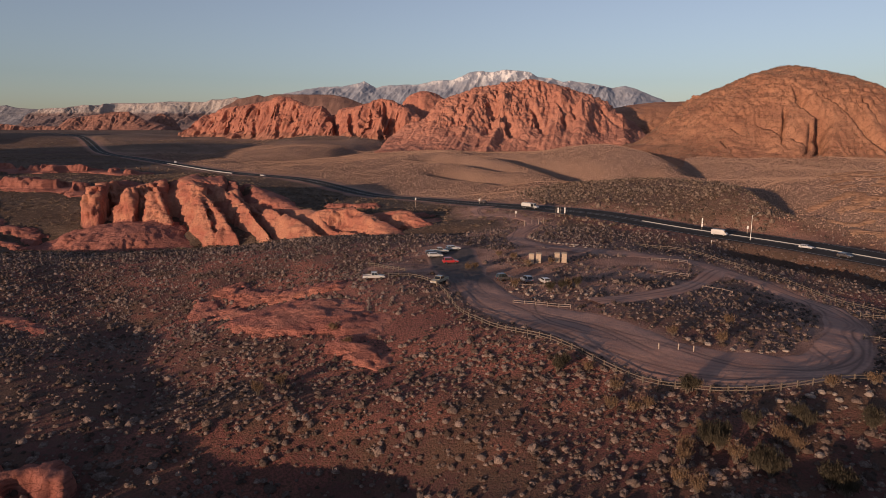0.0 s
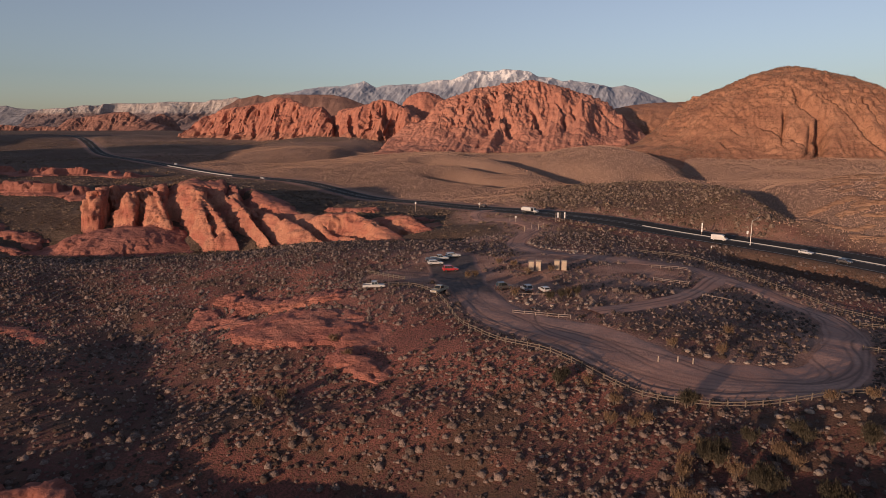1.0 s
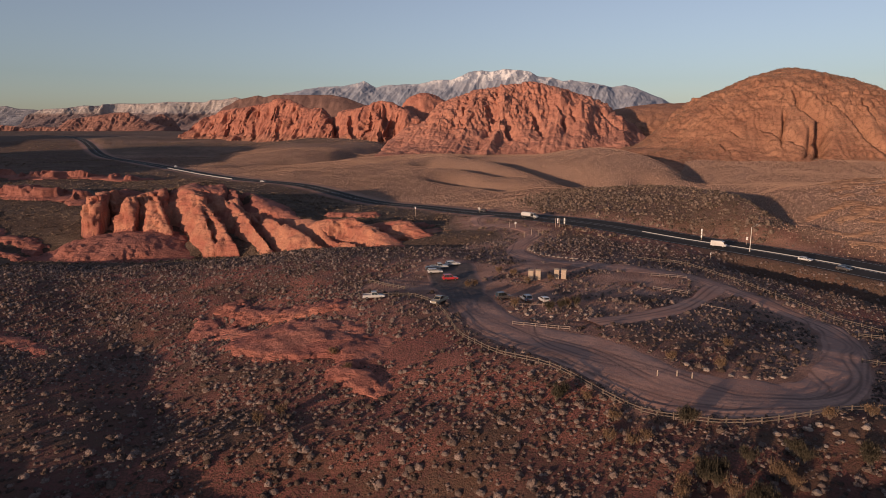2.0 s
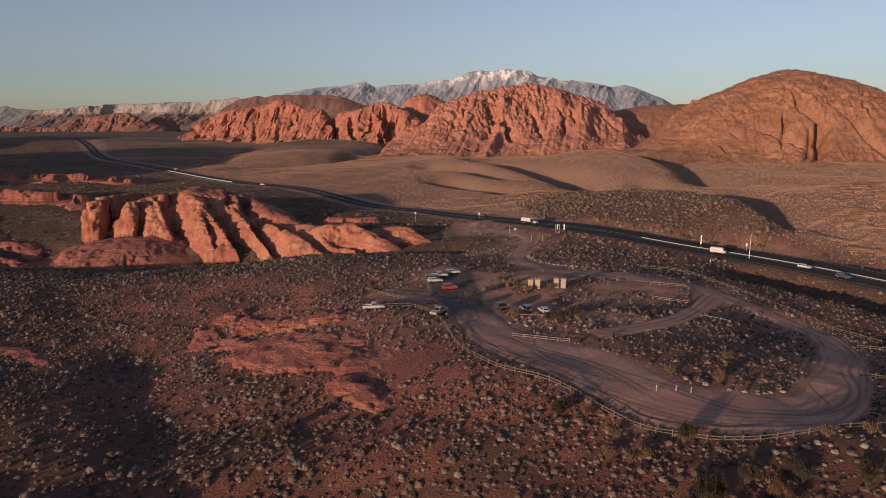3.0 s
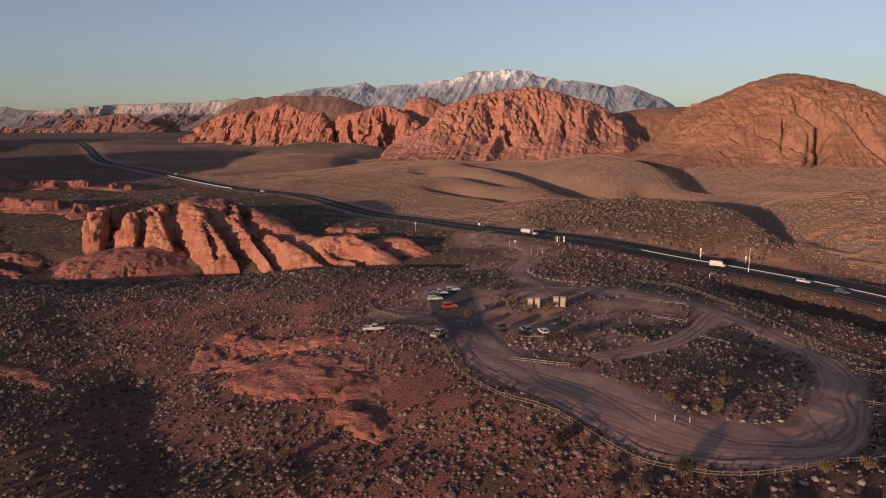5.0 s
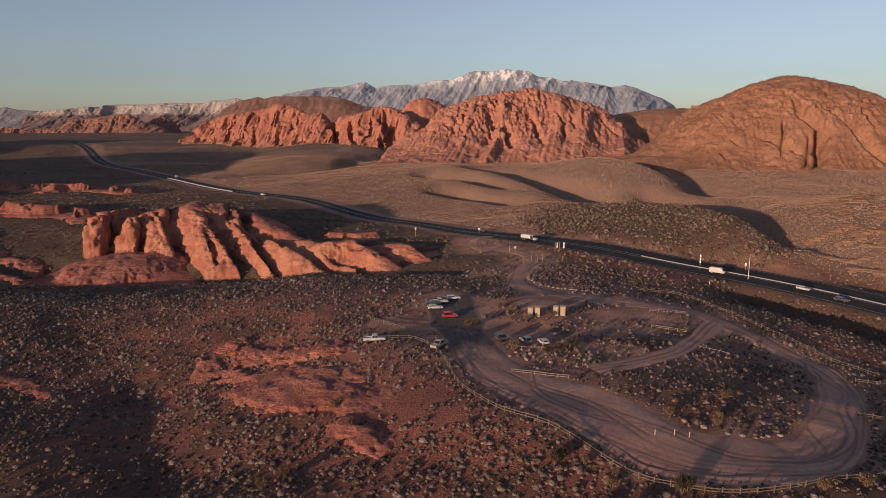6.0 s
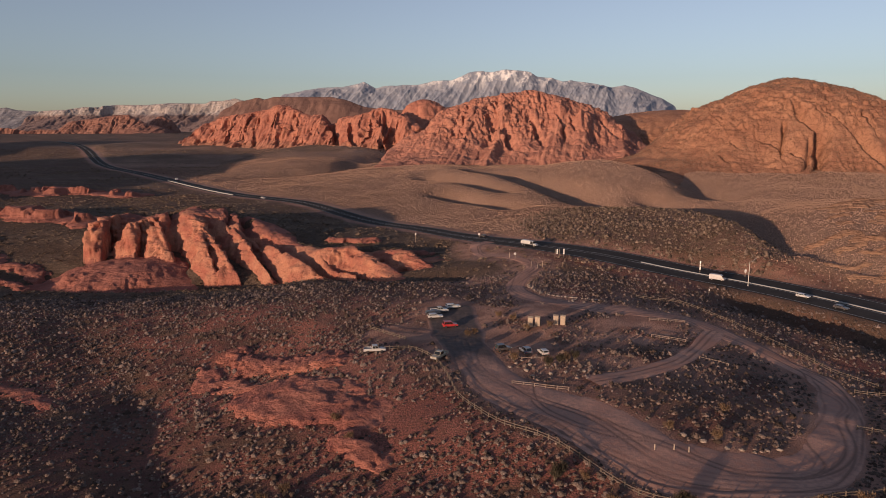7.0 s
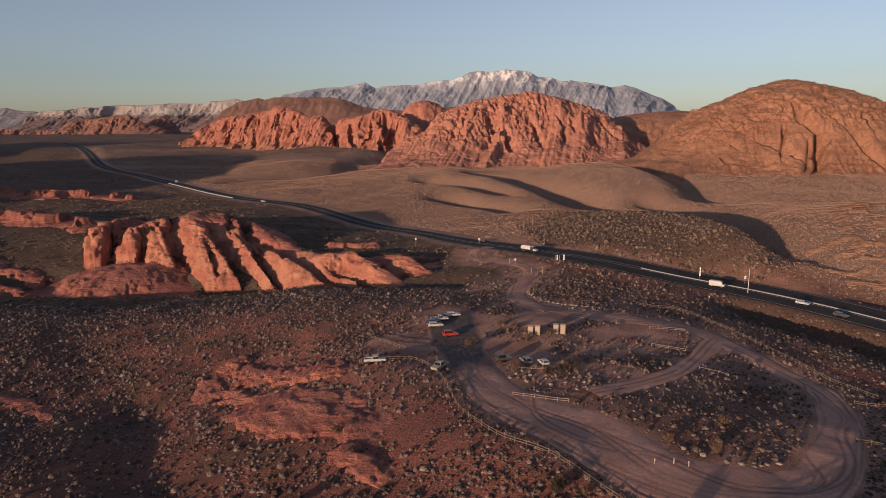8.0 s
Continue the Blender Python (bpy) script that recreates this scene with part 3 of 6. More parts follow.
def mountain_material():
    m, n, l, b = mat("snowy_mountain", 0.9)
    p = place_of(n)
    geo = n.new("ShaderNodeNewGeometry")
    split = n.new("ShaderNodeSeparateXYZ")
    l.new(geo.outputs["Normal"], split.inputs[0])
    place = n.new("ShaderNodeSeparateXYZ")
    l.new(p, place.inputs[0])
    height = ramp(n, l, place.outputs["Z"], 285, 390)
    flat = ramp(n, l, split.outputs["Z"], 0.25, 0.62)
    grain = ramp(n, l, noise_of(n, l, p, 0.016, 6, 0.7, (1, 0.5, 0.6)), 0.46, 0.56)
    a = n.new("ShaderNodeMath")
    a.operation = "MULTIPLY"
    l.new(height, a.inputs[0]), l.new(grain, a.inputs[1])
    c = n.new("ShaderNodeMath")
    c.operation = "MULTIPLY"
    l.new(a.outputs[0], c.inputs[0]), l.new(flat, c.inputs[1])
    # rock tinted blue-grey, as distance haze would make it look
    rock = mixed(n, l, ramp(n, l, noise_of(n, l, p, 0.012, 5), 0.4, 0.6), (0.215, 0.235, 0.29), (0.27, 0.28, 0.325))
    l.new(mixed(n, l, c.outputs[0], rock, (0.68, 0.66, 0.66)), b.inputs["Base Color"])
    return m


hill("snowy_mountain", "distant mountain range with snow on its crest, rock tinted blue-grey for haze", (-1250, 1650, 4200, 4700), 5.0, shape_mountain, mountain_material(), "mountain", keep=30, flutes=3, flute_size=34, rough=2, rough_size=22, seed=61)


def mesa_shape(top, base, cliff, front, x0, x1, rise=0.0, seed=0, depth=260.0):
    """A flat-topped mesa whose cliff stands on a talus slope, its front edge winding."""
    def shape(x, y):
        edge = front + 120 * fbm(x / 420, 0.2, 0, 4, seed) + 25 * fbm(x / 70, 0.7, 0, 3, seed + 5)
        d = y - edge
        z = base + (top - base - cliff) * smooth(-170, 0, d) + cliff * smooth(0, 34, d) + rise * (x - x0) / (x1 - x0)
        z = z + (9 * fbm(x / 190, y / 190, 0, 3, seed + 2) + 0.09 * (top - base) * fbm(x / 420, 3.3, 0, 3, seed + 3)) * smooth(-60, 60, d)
        ends = smooth(x0, x0 + 130, x) * (1 - smooth(x1 - 130, x1, x)) * (1 - smooth(depth, depth + 160, d))
        return base - 30 + (z - base + 30) * ends
    return shape


MESA_CREST = ((-2640, 4330, 120), (-2588, 4330, 152), (-2500, 4330, 158), (-2413, 4330, 159), (-2314, 4330, 178), (-2227, 4330, 174), (-2099, 4330, 190), (-1915, 4330, 189), (-1762, 4330, 201), (-1528, 4330, 198),
              (-1491, 4330, 214), (-1415, 4330, 215), (-1334, 4330, 230), (-1263, 4330, 211), (-1188, 4330, 200), (-1080, 4330, 190), (-1030, 4330, 120))
RED_MESA_CREST = ((-1740, 3020, 40), (-1689, 3020, 76), (-1566, 3020, 92), (-1478, 3020, 106), (-1418, 3020, 107), (-1342, 3020, 70), (-1248, 3020, 44), (-1220, 3020, 20))
LOW_CLIFF_CREST = ((-2120, 2950, 46), (-1955, 2950, 50), (-1913, 2950, 48), (-1832, 2950, 36), (-1780, 2950, 44), (-1699, 2950, 40), (-1640, 2950, 26))
FAR_CREST = ((-3500, 4600, 150), (-3080, 4600, 170), (-3033, 4600, 180), (-2993, 4600, 185), (-2930, 4600, 168), (-2768, 4600, 157), (-2560, 4600, 150), (-2400, 4600, 120))
CLIFFED = ((0, 1), (0.04, 0.98), (0.16, 0.66), (0.5, 0.34), (1, 0))
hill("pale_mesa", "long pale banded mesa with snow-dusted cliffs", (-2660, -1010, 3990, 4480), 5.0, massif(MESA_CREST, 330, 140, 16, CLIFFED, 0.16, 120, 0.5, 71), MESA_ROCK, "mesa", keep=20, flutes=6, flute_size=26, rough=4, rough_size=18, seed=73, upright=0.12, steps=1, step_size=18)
hill("far_ridge", "low ridge on the horizon, tinted blue-grey for haze", (-3540, -2380, 4300, 4760), 9.0, massif(FAR_CREST, 260, 120, 16, ((0, 1), (0.5, 0.4), (1, 0)), 0.08, 120, 0.3, 75), FAR_ROCK, "mesa", keep=20, flutes=5, flute_size=60, rough=4, rough_size=35, seed=74)
hill("red_mesa", "dark red mesa standing on the plain", (-1760, -1210, 2860, 3160), 3.0, massif(RED_MESA_CREST, 130, 110, 8, ((0, 1), (0.1, 0.93), (0.4, 0.55), (0.7, 0.2), (1, 0)), 0.12, 40, 0.3, 77), RED_FAR, "mesa", keep=20, flutes=6, flute_size=18, rough=4, rough_size=13, seed=78, upright=0.15)
hill("red_mesa", "long low red cliff below the pale mesas", (-2140, -1630, 2850, 3050), 2.5, massif(LOW_CLIFF_CREST, 55, 80, 4, ((0, 1), (0.12, 0.9), (0.5, 0.25), (1, 0)), 0.2, 30, 0.3, 81), RED_FAR, "mesa", keep=20, flutes=8, flute_size=13, rough=3, rough_size=10, seed=82, upright=0.15)
hill("red_mesa", "pointed red butte by the mesa", (-1450, -1200, 3070, 3260), 3.0, lambda x, y: 8 + 94 * dome(x, y, -1328, 3160, 95, 80, 0, 1.4, 0.9), RED_FAR, "butte", keep=20, flutes=6, flute_size=16, rough=4, rough_size=12, seed=85)
hill("dark_plateau", "dark brown plateau behind the red hills", (-150, 900, 3150, 3560), 8.0, mesa_shape(146, 16, 30, 3300, -130, 850, -20, 87), BROWN_ROCK, "mesa", keep=20, flutes=9, flute_size=60, rough=5, rough_size=30, seed=88)
# Unseen ridge left of the view, added to cast shade on the plain.
hill("shading_ridge", "unseen dark ridge beside the highway, added to shade the plain", (-1300, -400, 20, 840), 8.0, lambda x, y: -4 + 108 * dome(x, y, -860, 405, 420, 150, -38, 2.0, 1.0), BROWN_ROCK, "hill", keep=5, flutes=4, flute_size=60, rough=3, rough_size=30, seed=91)

# A second unseen ridge, added to shade the plain farther left.
hill("shading_ridge", "long unseen ridge left of the view, added to shade the far plain", (-1950, -980, 380, 900), 12.0, lambda x, y: -4 + 150 * dome(x, y, -1460, 640, 460, 190, -20, 2.0, 1.0), BROWN_ROCK, "hill", keep=5, flutes=4, flute_size=60, rough=3, rough_size=30, seed=92)

# ---- sandstone fins beside the wash ----
FOOT = ((-262, 350), (-200, 336), (-165, 334), (-143, 327), (-117, 309), (-100, 303), (-85, 297), (-61, 289), (-42, 282), (-19, 267), (4, 263), (34, 262))
FACE = ((-262, 8), (-186, 9), (-172, 12), (-156, 17), (-135, 31), (-110, 30), (-85, 26), (-66, 22), (-50, 20), (-30, 30), (0, 32), (34, 30))
TOPS = ((-262, -16), (-190, -15), (-186, 7), (-180, 8.6), (-171, 6), (-156, 8), (-142, 10.0), (-124, 7.5), (-98, 3.6), (-80, 2.6), (-62, 1.5), (-50, 1.6), (-38, 3.0), (-20, 3.2), (-4, 0.5), (12, -3.5), (34, -8))
CLEFTS = (
    # line from the foot upwards, depth, width of the slope that rises behind its wall
    ([(-186, 328), (-187.5, 350)], -0.1, 4),
    ([(-175.5, 330), (-179, 350), (-185, 362)], 17, 6.5),
    ([(-156.5, 326), (-162, 346), (-166, 356)], 14, 6.5),
    ([(-122, 306), (-132, 322), (-146, 342), (-158, 360)], 20, 8.5),
    ([(-110, 312), (-118, 326), (-128, 342)], 5, 3.2),
    ([(-88, 288), (-96, 305), (-116, 332), (-138, 362)], 17, 9.5),
    ([(-71.5, 282), (-76, 294), (-94, 322), (-114, 354)], 13, 8.5),
    ([(-47, 274), (-52, 287), (-78, 316), (-98, 346)], 13, 8),
    ([(-33, 268), (-37, 281), (-60, 308)], 11, 6),
    ([(-5, 252), (-10, 263), (-38, 302), (-50, 322)], 12, 10),
    ([(12, 252), (9, 262), (-14, 296), (-26, 312)], 8, 9),
)
HIGH_CLEFTS = (
    ([(-96, 336), (-112, 358), (-128, 384)], 7, 6),
    ([(-76, 344), (-88, 362), (-100, 384)], 6, 6),
    ([(-116, 352), (-130, 384)], 5, 4),
    ([(-146, 352), (-160, 380)], 5, 6),
    ([(-45, 350), (-58, 382)], 4, 4),
    ([(-32, 350), (-47, 380)], 4, 4),
    ([(-16, 346), (-33, 372)], 3.5, 4),
)


def shape_fins(x, y, which=False):
    """A tilted sandstone bed with a steep front, cut by slanting clefts into fins whose sheer walls face right."""
    wob = 2.2 * fbm(x / 12, y / 12, 0, 4, 101)
    px, py = x + 0.5 * wob, y + wob
    foot = np.interp(px, *zip(*FOOT))
    s = (py - foot) / np.interp(px, *zip(*FACE))
    low = np.interp(px, (-262, -190, -117, -85, -61, -42, -19, 34), (-15, -15, -17.5, -16, -10, -7.5, -6, -6))
    top = np.interp(px, *zip(*TOPS))
    over = np.clip(py - foot - np.interp(px, *zip(*FACE)), 0, None)
    z = low + (top - low) * np.clip(s, 0, 1) ** 0.62 - 2.0 * np.clip(foot - py, 0, None)
    z = z + 0.10 * np.clip(over, 0, 26) * smooth(-175, -140, px) * (1 - smooth(-110, -80, px)) - 0.20 * np.clip(over - 30, 0, None) - 0.004 * np.clip(over - 30, 0, None) ** 2
    z = z - (0.13 + 0.17 * smooth(-85, -60, px)) * np.clip(over, 0, 40) * smooth(-100, -70, px)
    z = z + 0.7 * fbm(x / 9, y / 9, 0, 3, 107)
    label = np.ones(np.shape(z), int)
    for k, (line, deep, wide) in enumerate(CLEFTS):
        d, side, way = along(x + 0.35 * wob, y, line)
        right = -d * side
        run = sum(math.dist(p, q) for p, q in zip(line, line[1:]))
        fade = 1 - smooth(0.62 * run, run, way)
        wide = wide * (0.75 + 0.5 * smooth(0, run, way))
        z = z - deep * fade * smooth(-0.5, 0.7, right) * np.exp(-(np.clip(right, 0, None) / wide) ** 2.2) * (d < 4 * wide)
        # the lip of the wall is rounded off
        z = z - 0.10 * deep * fade * np.exp(-np.clip(-right, 0, None) / 1.5) * (right <= 0)
        label = np.where(right > 0, k + 2, label)
    for line, deep, wide in HIGH_CLEFTS:
        z = gash(x + 0.4 * wob, y, z, line, deep, wide)
    # rock behind the fins goes to the body, whose dark tone includes shade
    label = np.where((over > 16 - 7 * smooth(-90, -60, px) + 2 * wob) | (label == 1), 0, label)
    apron = -17.0 + 8.2 * dome(px + 1.5 * wob, py + wob, -156, 328, 39, 30, -8, 2.0, 0.9) + 0.5 * fbm(x / 9, y / 9, 0, 3, 112)
    label = np.where(apron > z, len(CLEFTS) + 2, label)
    z = np.maximum(z, apron)
    return (z, label) if which else z


def one_piece(label):
    """Keeps the largest connected area of each label and gives the rest to the body."""
    seen, rows, cols = np.zeros(label.shape, bool), *label.shape
    areas = {}
    for start in zip(*np.nonzero(label)):
        if seen[start]:
            continue
        k, todo, area = label[start], [start], []
        seen[start] = True
        while todo:
            i, j = todo.pop()
            area.append((i, j))
            for p in ((i + 1, j), (i - 1, j), (i, j + 1), (i, j - 1)):
                if 0 <= p[0] < rows and 0 <= p[1] < cols and not seen[p] and label[p] == k:
                    seen[p] = True
                    todo.append(p)
        areas.setdefault(k, []).append(area)
    out = label.copy()
    for k, found in areas.items():
        for area in sorted(found, key=len)[:-1]:
            out[tuple(np.array(area).T)] = 0
    return out


def rugged_fins(x, y, z):
    """Some fins are smooth-faced, others knobbly; tops and the back are broken."""
    return 0.55 + 0.9 * smooth(-0.1, 0.5, fbm(x / 16, y / 30, 0, 2, 115)) + 0.5 * smooth(1, 8, z) + 0.4 * smooth(-155, -165, x) * smooth(-8, -4, z) + 0.7 * smooth(-148, -158, x) * smooth(-8, -5, z) - 0.45 * smooth(-8, -11, z)


def build_ridge():
    """The ridge: each fin is a part, and the low body between them another."""
    x, y = np.meshgrid(np.arange(-262, 34, 0.5), np.arange(236, 412, 0.5))
    z, label = shape_fins(x, y, True)
    px, py, pz = carve(x, y, z, flutes=0.9, flute_size=3.6, rough=1.05, rough_size=3.4, upright=0.25, turn=35, seed=103, steps=0.5, step_size=1.9, rugged=rugged_fins)
    v = np.stack([px, py, pz], -1).reshape(-1, 3)
    f = grid_faces(*x.shape)
    f = f[(z > terrain(x, y) - 1.5).ravel()[f].any(1)]
    count = len(CLEFTS) + 2
    caps = smooth(-40, -110, x) * smooth(-260, -190, x) * (1 - smooth(366, 392, y)) + 0.55 * fbm(x / 9 + y / 14, y / 7, 0, 4, 109)
    label = one_piece(np.where((label == 0) & (caps > 0.55), count + 1, label))
    ob = thing("sandstone_ridge", "ridge of rounded orange sandstone fins in sunlight", "rock outcrop", Matrix.Identity(4))
    owner = label.ravel()[f[:, 0]]
    for k in range(count + 2):
        mine = f[owner == k]
        if len(mine) < 4:
            continue
        used = np.unique(mine)
        back = np.zeros(len(v), np.int64)
        back[used] = np.arange(len(used))
        name = "ridge_body" if k == 0 else "apron" if k == count else "cap_rock" if k > count else "fin"
        rock = {"ridge_body": GROUND, "apron": APRON_ROCK, "cap_rock": APRON_ROCK, "fin": FIN_ROCK}[name]
        # the body's brush tone stands for scrub and for shade behind the fins
        piece = new(name, mesh_from(name, v[used], back[mine], rock, attrs={"brush": np.full(len(used), 0.75)}))
        piece.parent = ob
        body = piece if k == 0 else body
    return body


ridge_body = build_ridge()


def scarp(line, lift, reach, ends=8.0, seed=0, tail=None, ledge=0.34, stepped=0.7, sheer=0.34):
    """Thin tilted rock beds whose broken edge follows a line and which sink under the soil behind."""
    def shape(x, y):
        wx = 2.4 * fbm(x / 9, y / 9, 0, 3, seed) + 1.4 * fbm(x / 2.4, y / 2.4, 0, 3, seed + 2)
        wy = 2.4 * fbm(x / 9, y / 9, 0, 3, seed + 1) + 1.4 * fbm(x / 2.4, y / 2.4, 0, 3, seed + 3)
        d, side, way = along(x + wx, y + wy, line)
        total = sum(math.dist(a, b) for a, b in zip(line, line[1:]))
        inside = np.where(side > 0, d, -d)
        fade = smooth(0, ends, way) * (1 - smooth(total - (tail or ends), total, way))
        fade = fade * (1 - smooth(reach * 0.8, reach * 2.6, inside + 0.22 * reach * fbm(x / 8, y / 8, 0, 3, seed + 6)))
        rise = lift * (sheer * smooth(-0.8, 0.8, inside) + (1 - sheer) * smooth(0, reach * 0.9, inside)) * fade
        rise = rise + 0.22 * fade * fbm(x / 9, y / 9, 0, 2, seed + 7)
        k = rise / ledge + 0.5 * fbm(x / 14, y / 14, 0, 2, seed + 8)
        ledges = ledge * (np.floor(k) + smooth(0.6, 1.0, k - np.floor(k)))
        body = smooth(-1.2, -0.5, inside) * np.sqrt(fade)
        return terrain(x, y) - 1.0 + 1.2 * body + stepped * ledges + (1 - stepped) * rise
    return shape


def cliff_band(line, high, seed):
    """A low cliff with upright joints, broken into blocks by gaps."""
    def shape(x, y):
        d, side, way = along(x + 2.5 * fbm(x / 8, y / 8, 0, 3, seed), y + 9 * fbm(x / 22, y / 22, 0, 4, seed + 1), line)
        total = sum(math.dist(a, b) for a, b in zip(line, line[1:]))
        inside = np.where(side > 0, d, -d)
        gap = smooth(-0.05, 0.2, fbm(way / 15, inside / 30, 0, 3, seed + 2))
        fade = smooth(0, 14, way) * (1 - smooth(total - 14, total, way))
        up = smooth(-2.5, 1.5, inside) * (1 - 0.7 * smooth(4, 20, inside)) * (1 - smooth(18, 30, inside))
        talus = 0.28 * smooth(-11, -1, inside) * (1 - smooth(10, 26, inside))
        z = high * (up * gap * (0.9 + 0.2 * fbm(way / 9, 0.3, 0, 2, seed + 4)) + talus) * fade
        return terrain(x, y) - 1.2 + 1.3 * smooth(0.02, 0.10, z / high) + z
    return shape


SLAB = [(-52, 155), (-50.5, 148), (-46, 138), (-40, 132.5), (-34, 129.6), (-27, 127), (-20.3, 125.5), (-13, 124), (-6, 122)]
hill("sandstone_slab", "bare red sandstone slab with a broken front edge", (-62, 2, 112, 178), 0.3, scarp(SLAB, 1.7, 10, 4, 111, 24, 0.45, 0.55, 0.55), SLAB_ROCK, "rock outcrop", keep=0.2, flutes=0.2, flute_size=3, rough=0.36, rough_size=2.2, seed=113, steps=0.12, step_size=0.45)
hill("sandstone_slab", "thin red rock shelf above the slab", (-76, -30, 140, 192), 0.35, scarp([(-70, 176), (-65, 167.5), (-58, 159.5), (-50, 155), (-40, 151), (-28, 148)], 0.8, 3, 5, 114, 22, 0.4, 0.45), SLAB_ROCK, "rock outcrop", keep=0.2, flutes=0.12, flute_size=3, rough=0.28, rough_size=2.4, seed=119, steps=0.04, step_size=0.5)
hill("sandstone_slab", "rough broken red beds in the soil above the slab", (-76, -8, 142, 196), 0.35, scarp([(-66, 183), (-60, 174), (-52, 168), (-43, 164), (-33, 159), (-22, 151)], 1.3, 5, 5, 134, 14, 0.5, 0.7, 0.35), SLAB_ROCK, "rock outcrop", keep=0.2, flutes=0.5, flute_size=2.2, rough=0.85, rough_size=1.7, seed=135, steps=0.06, step_size=0.5)
hill("sandstone_slab", "low toe of layered red rock below the slab", (-30, 6, 100, 140), 0.3, scarp([(-22, 124), (-19.5, 118.5), (-16, 114.6), (-11, 113), (-5, 113.5)], 1.0, 3.5, 3, 125, 8, 0.35, 0.45, 0.55), SLAB_ROCK, "rock outcrop", keep=0.2, flutes=0.12, flute_size=3, rough=0.28, rough_size=2.4, seed=126, steps=0.04, step_size=0.5)
hill("sandstone_ledge", "low sandy ledge above the wash", (-150, -84, 140, 190), 0.45, scarp([(-142, 168), (-128, 167), (-112, 161), (-100, 155), (-92, 150)], 0.4, 3, 9, 115), SLAB_ROCK, "rock outcrop", keep=0.2, flutes=0.12, flute_size=3, rough=0.3, rough_size=2.2, seed=116)
hill("sandstone_ledge", "blocky red rock ledge with upright joints among sagebrush", (-84, -34, 56, 92), 0.3, scarp([(-80, 76), (-70, 72.5), (-62, 71), (-54, 70.5), (-49, 71), (-45, 72)], 2.6, 3.5, 2, 117, 2.5, 1.2, 0.3, 0.75), SLAB_ROCK, "rock outcrop", keep=0.2, flutes=0.9, flute_size=1.7, rough=0.4, rough_size=1.4, upright=0.1, seed=118)
slope_rng = random.Random(29)
for k in range(38):
    cy = 248 + 4.6 * k
    cx = slope_rng.uniform(0.56, 0.73) * cy + 12
    half = slope_rng.uniform(6, 17)
    line = [(cx - half, cy + slope_rng.uniform(-1, 3)), (cx - 0.3 * half, cy - slope_rng.uniform(0, 3)), (cx + half, cy + slope_rng.uniform(-1, 3))]
    x0, x1, y0, y1 = line[0][0] - 5, line[-1][0] + 5, min(p[1] for p in line) - 6, max(p[1] for p in line) + 10
    hill("sandstone_ledge", "low tan rock ledge on the grassy slope", (x0, x1, y0, y1), 0.75, scarp(line, slope_rng.uniform(0.7, 1.5), 1.8, 5, 330 + 9 * k, 5, 0.5, 0.5, 0.6), LEDGE_ROCK, "rock outcrop", keep=0.2, flutes=0.3, flute_size=3, rough=0.6, rough_size=2.2, seed=331 + 9 * k)
for k, line in enumerate(([(-262, 344), (-238, 334), (-212, 322), (-196, 318)], [(-236, 316), (-214, 306), (-190, 300)], [(-300, 372), (-272, 366), (-246, 356)])):
    hill("sandstone_ledge", "low broken red ledge beside the ridge", (line[0][0] - 6, line[-1][0] + 6, line[-1][1] - 9, line[0][1] + 16), 0.6, scarp(line, 1.7, 4, 8, 230 + 9 * k, 8, 0.7, 0.5, 0.5), APRON_ROCK, "rock outcrop", keep=0.2, flutes=0.6, flute_size=3, rough=0.7, rough_size=2.6, seed=231 + 9 * k)
for k, line in enumerate(([(-66, 352), (-54, 345), (-42, 341), (-30, 340)], [(-40, 322), (-28, 315), (-14, 310), (-2, 309)])):
    hill("sandstone_ledge", "low broken red ledge behind the fins", (line[0][0] - 6, line[-1][0] + 6, line[-1][1] - 9, line[0][1] + 16), 0.6, scarp(line, 2.2, 3, 8, 430 + 9 * k, 8, 0.9, 0.5, 0.6), APRON_ROCK, "rock outcrop", keep=0.2, flutes=0.6, flute_size=3, rough=0.8, rough_size=2.6, seed=431 + 9 * k)
for k, (line, high) in enumerate((([(-400, 572), (-362, 566), (-325, 560), (-290, 556), (-250, 553)], 5.0), ([(-310, 430), (-282, 421), (-255, 413), (-228, 408), (-205, 407)], 6.5))):
    xs = [p[0] for p in line]
    hill("sandstone_cliff", "low broken red cliff band standing in dark scrub", (min(xs) - 15, max(xs) + 15, line[-1][1] - 25, line[0][1] + 45), 0.7, cliff_band(line, high, 120 + 10 * k), APRON_ROCK, "cliff", keep=0.2, flutes=1.3, flute_size=4.5, rough=0.9, rough_size=3.6, seed=122 + 10 * k, upright=0.15)


# ---- highway ----
def ribbon(name, line, offsets, lift, material, label, category, kind="structure", attrs=None, over=None):
    """A strip along a plan curve, with a row of points at each offset to its left."""
    t = np.gradient(line[:, :2], axis=0)
    t /= np.hypot(*t.T)[:, None]
    off = np.broadcast_to(np.asarray(offsets, float), (len(line), len(offsets))) if np.ndim(offsets) == 1 else offsets
    x = line[:, :1] - t[:, 1:] * off
    y = line[:, 1:2] + t[:, :1] * off
    z = (terrain(x, y) if over is None else over(x, y)) + lift
    f = grid_faces(*x.shape)
    me = mesh_from(name, np.stack([x, y, z], -1).reshape(-1, 3), f[:, ::-1], material, attrs=attrs)
    return tagged(new(name, me), label, category, kind=kind)


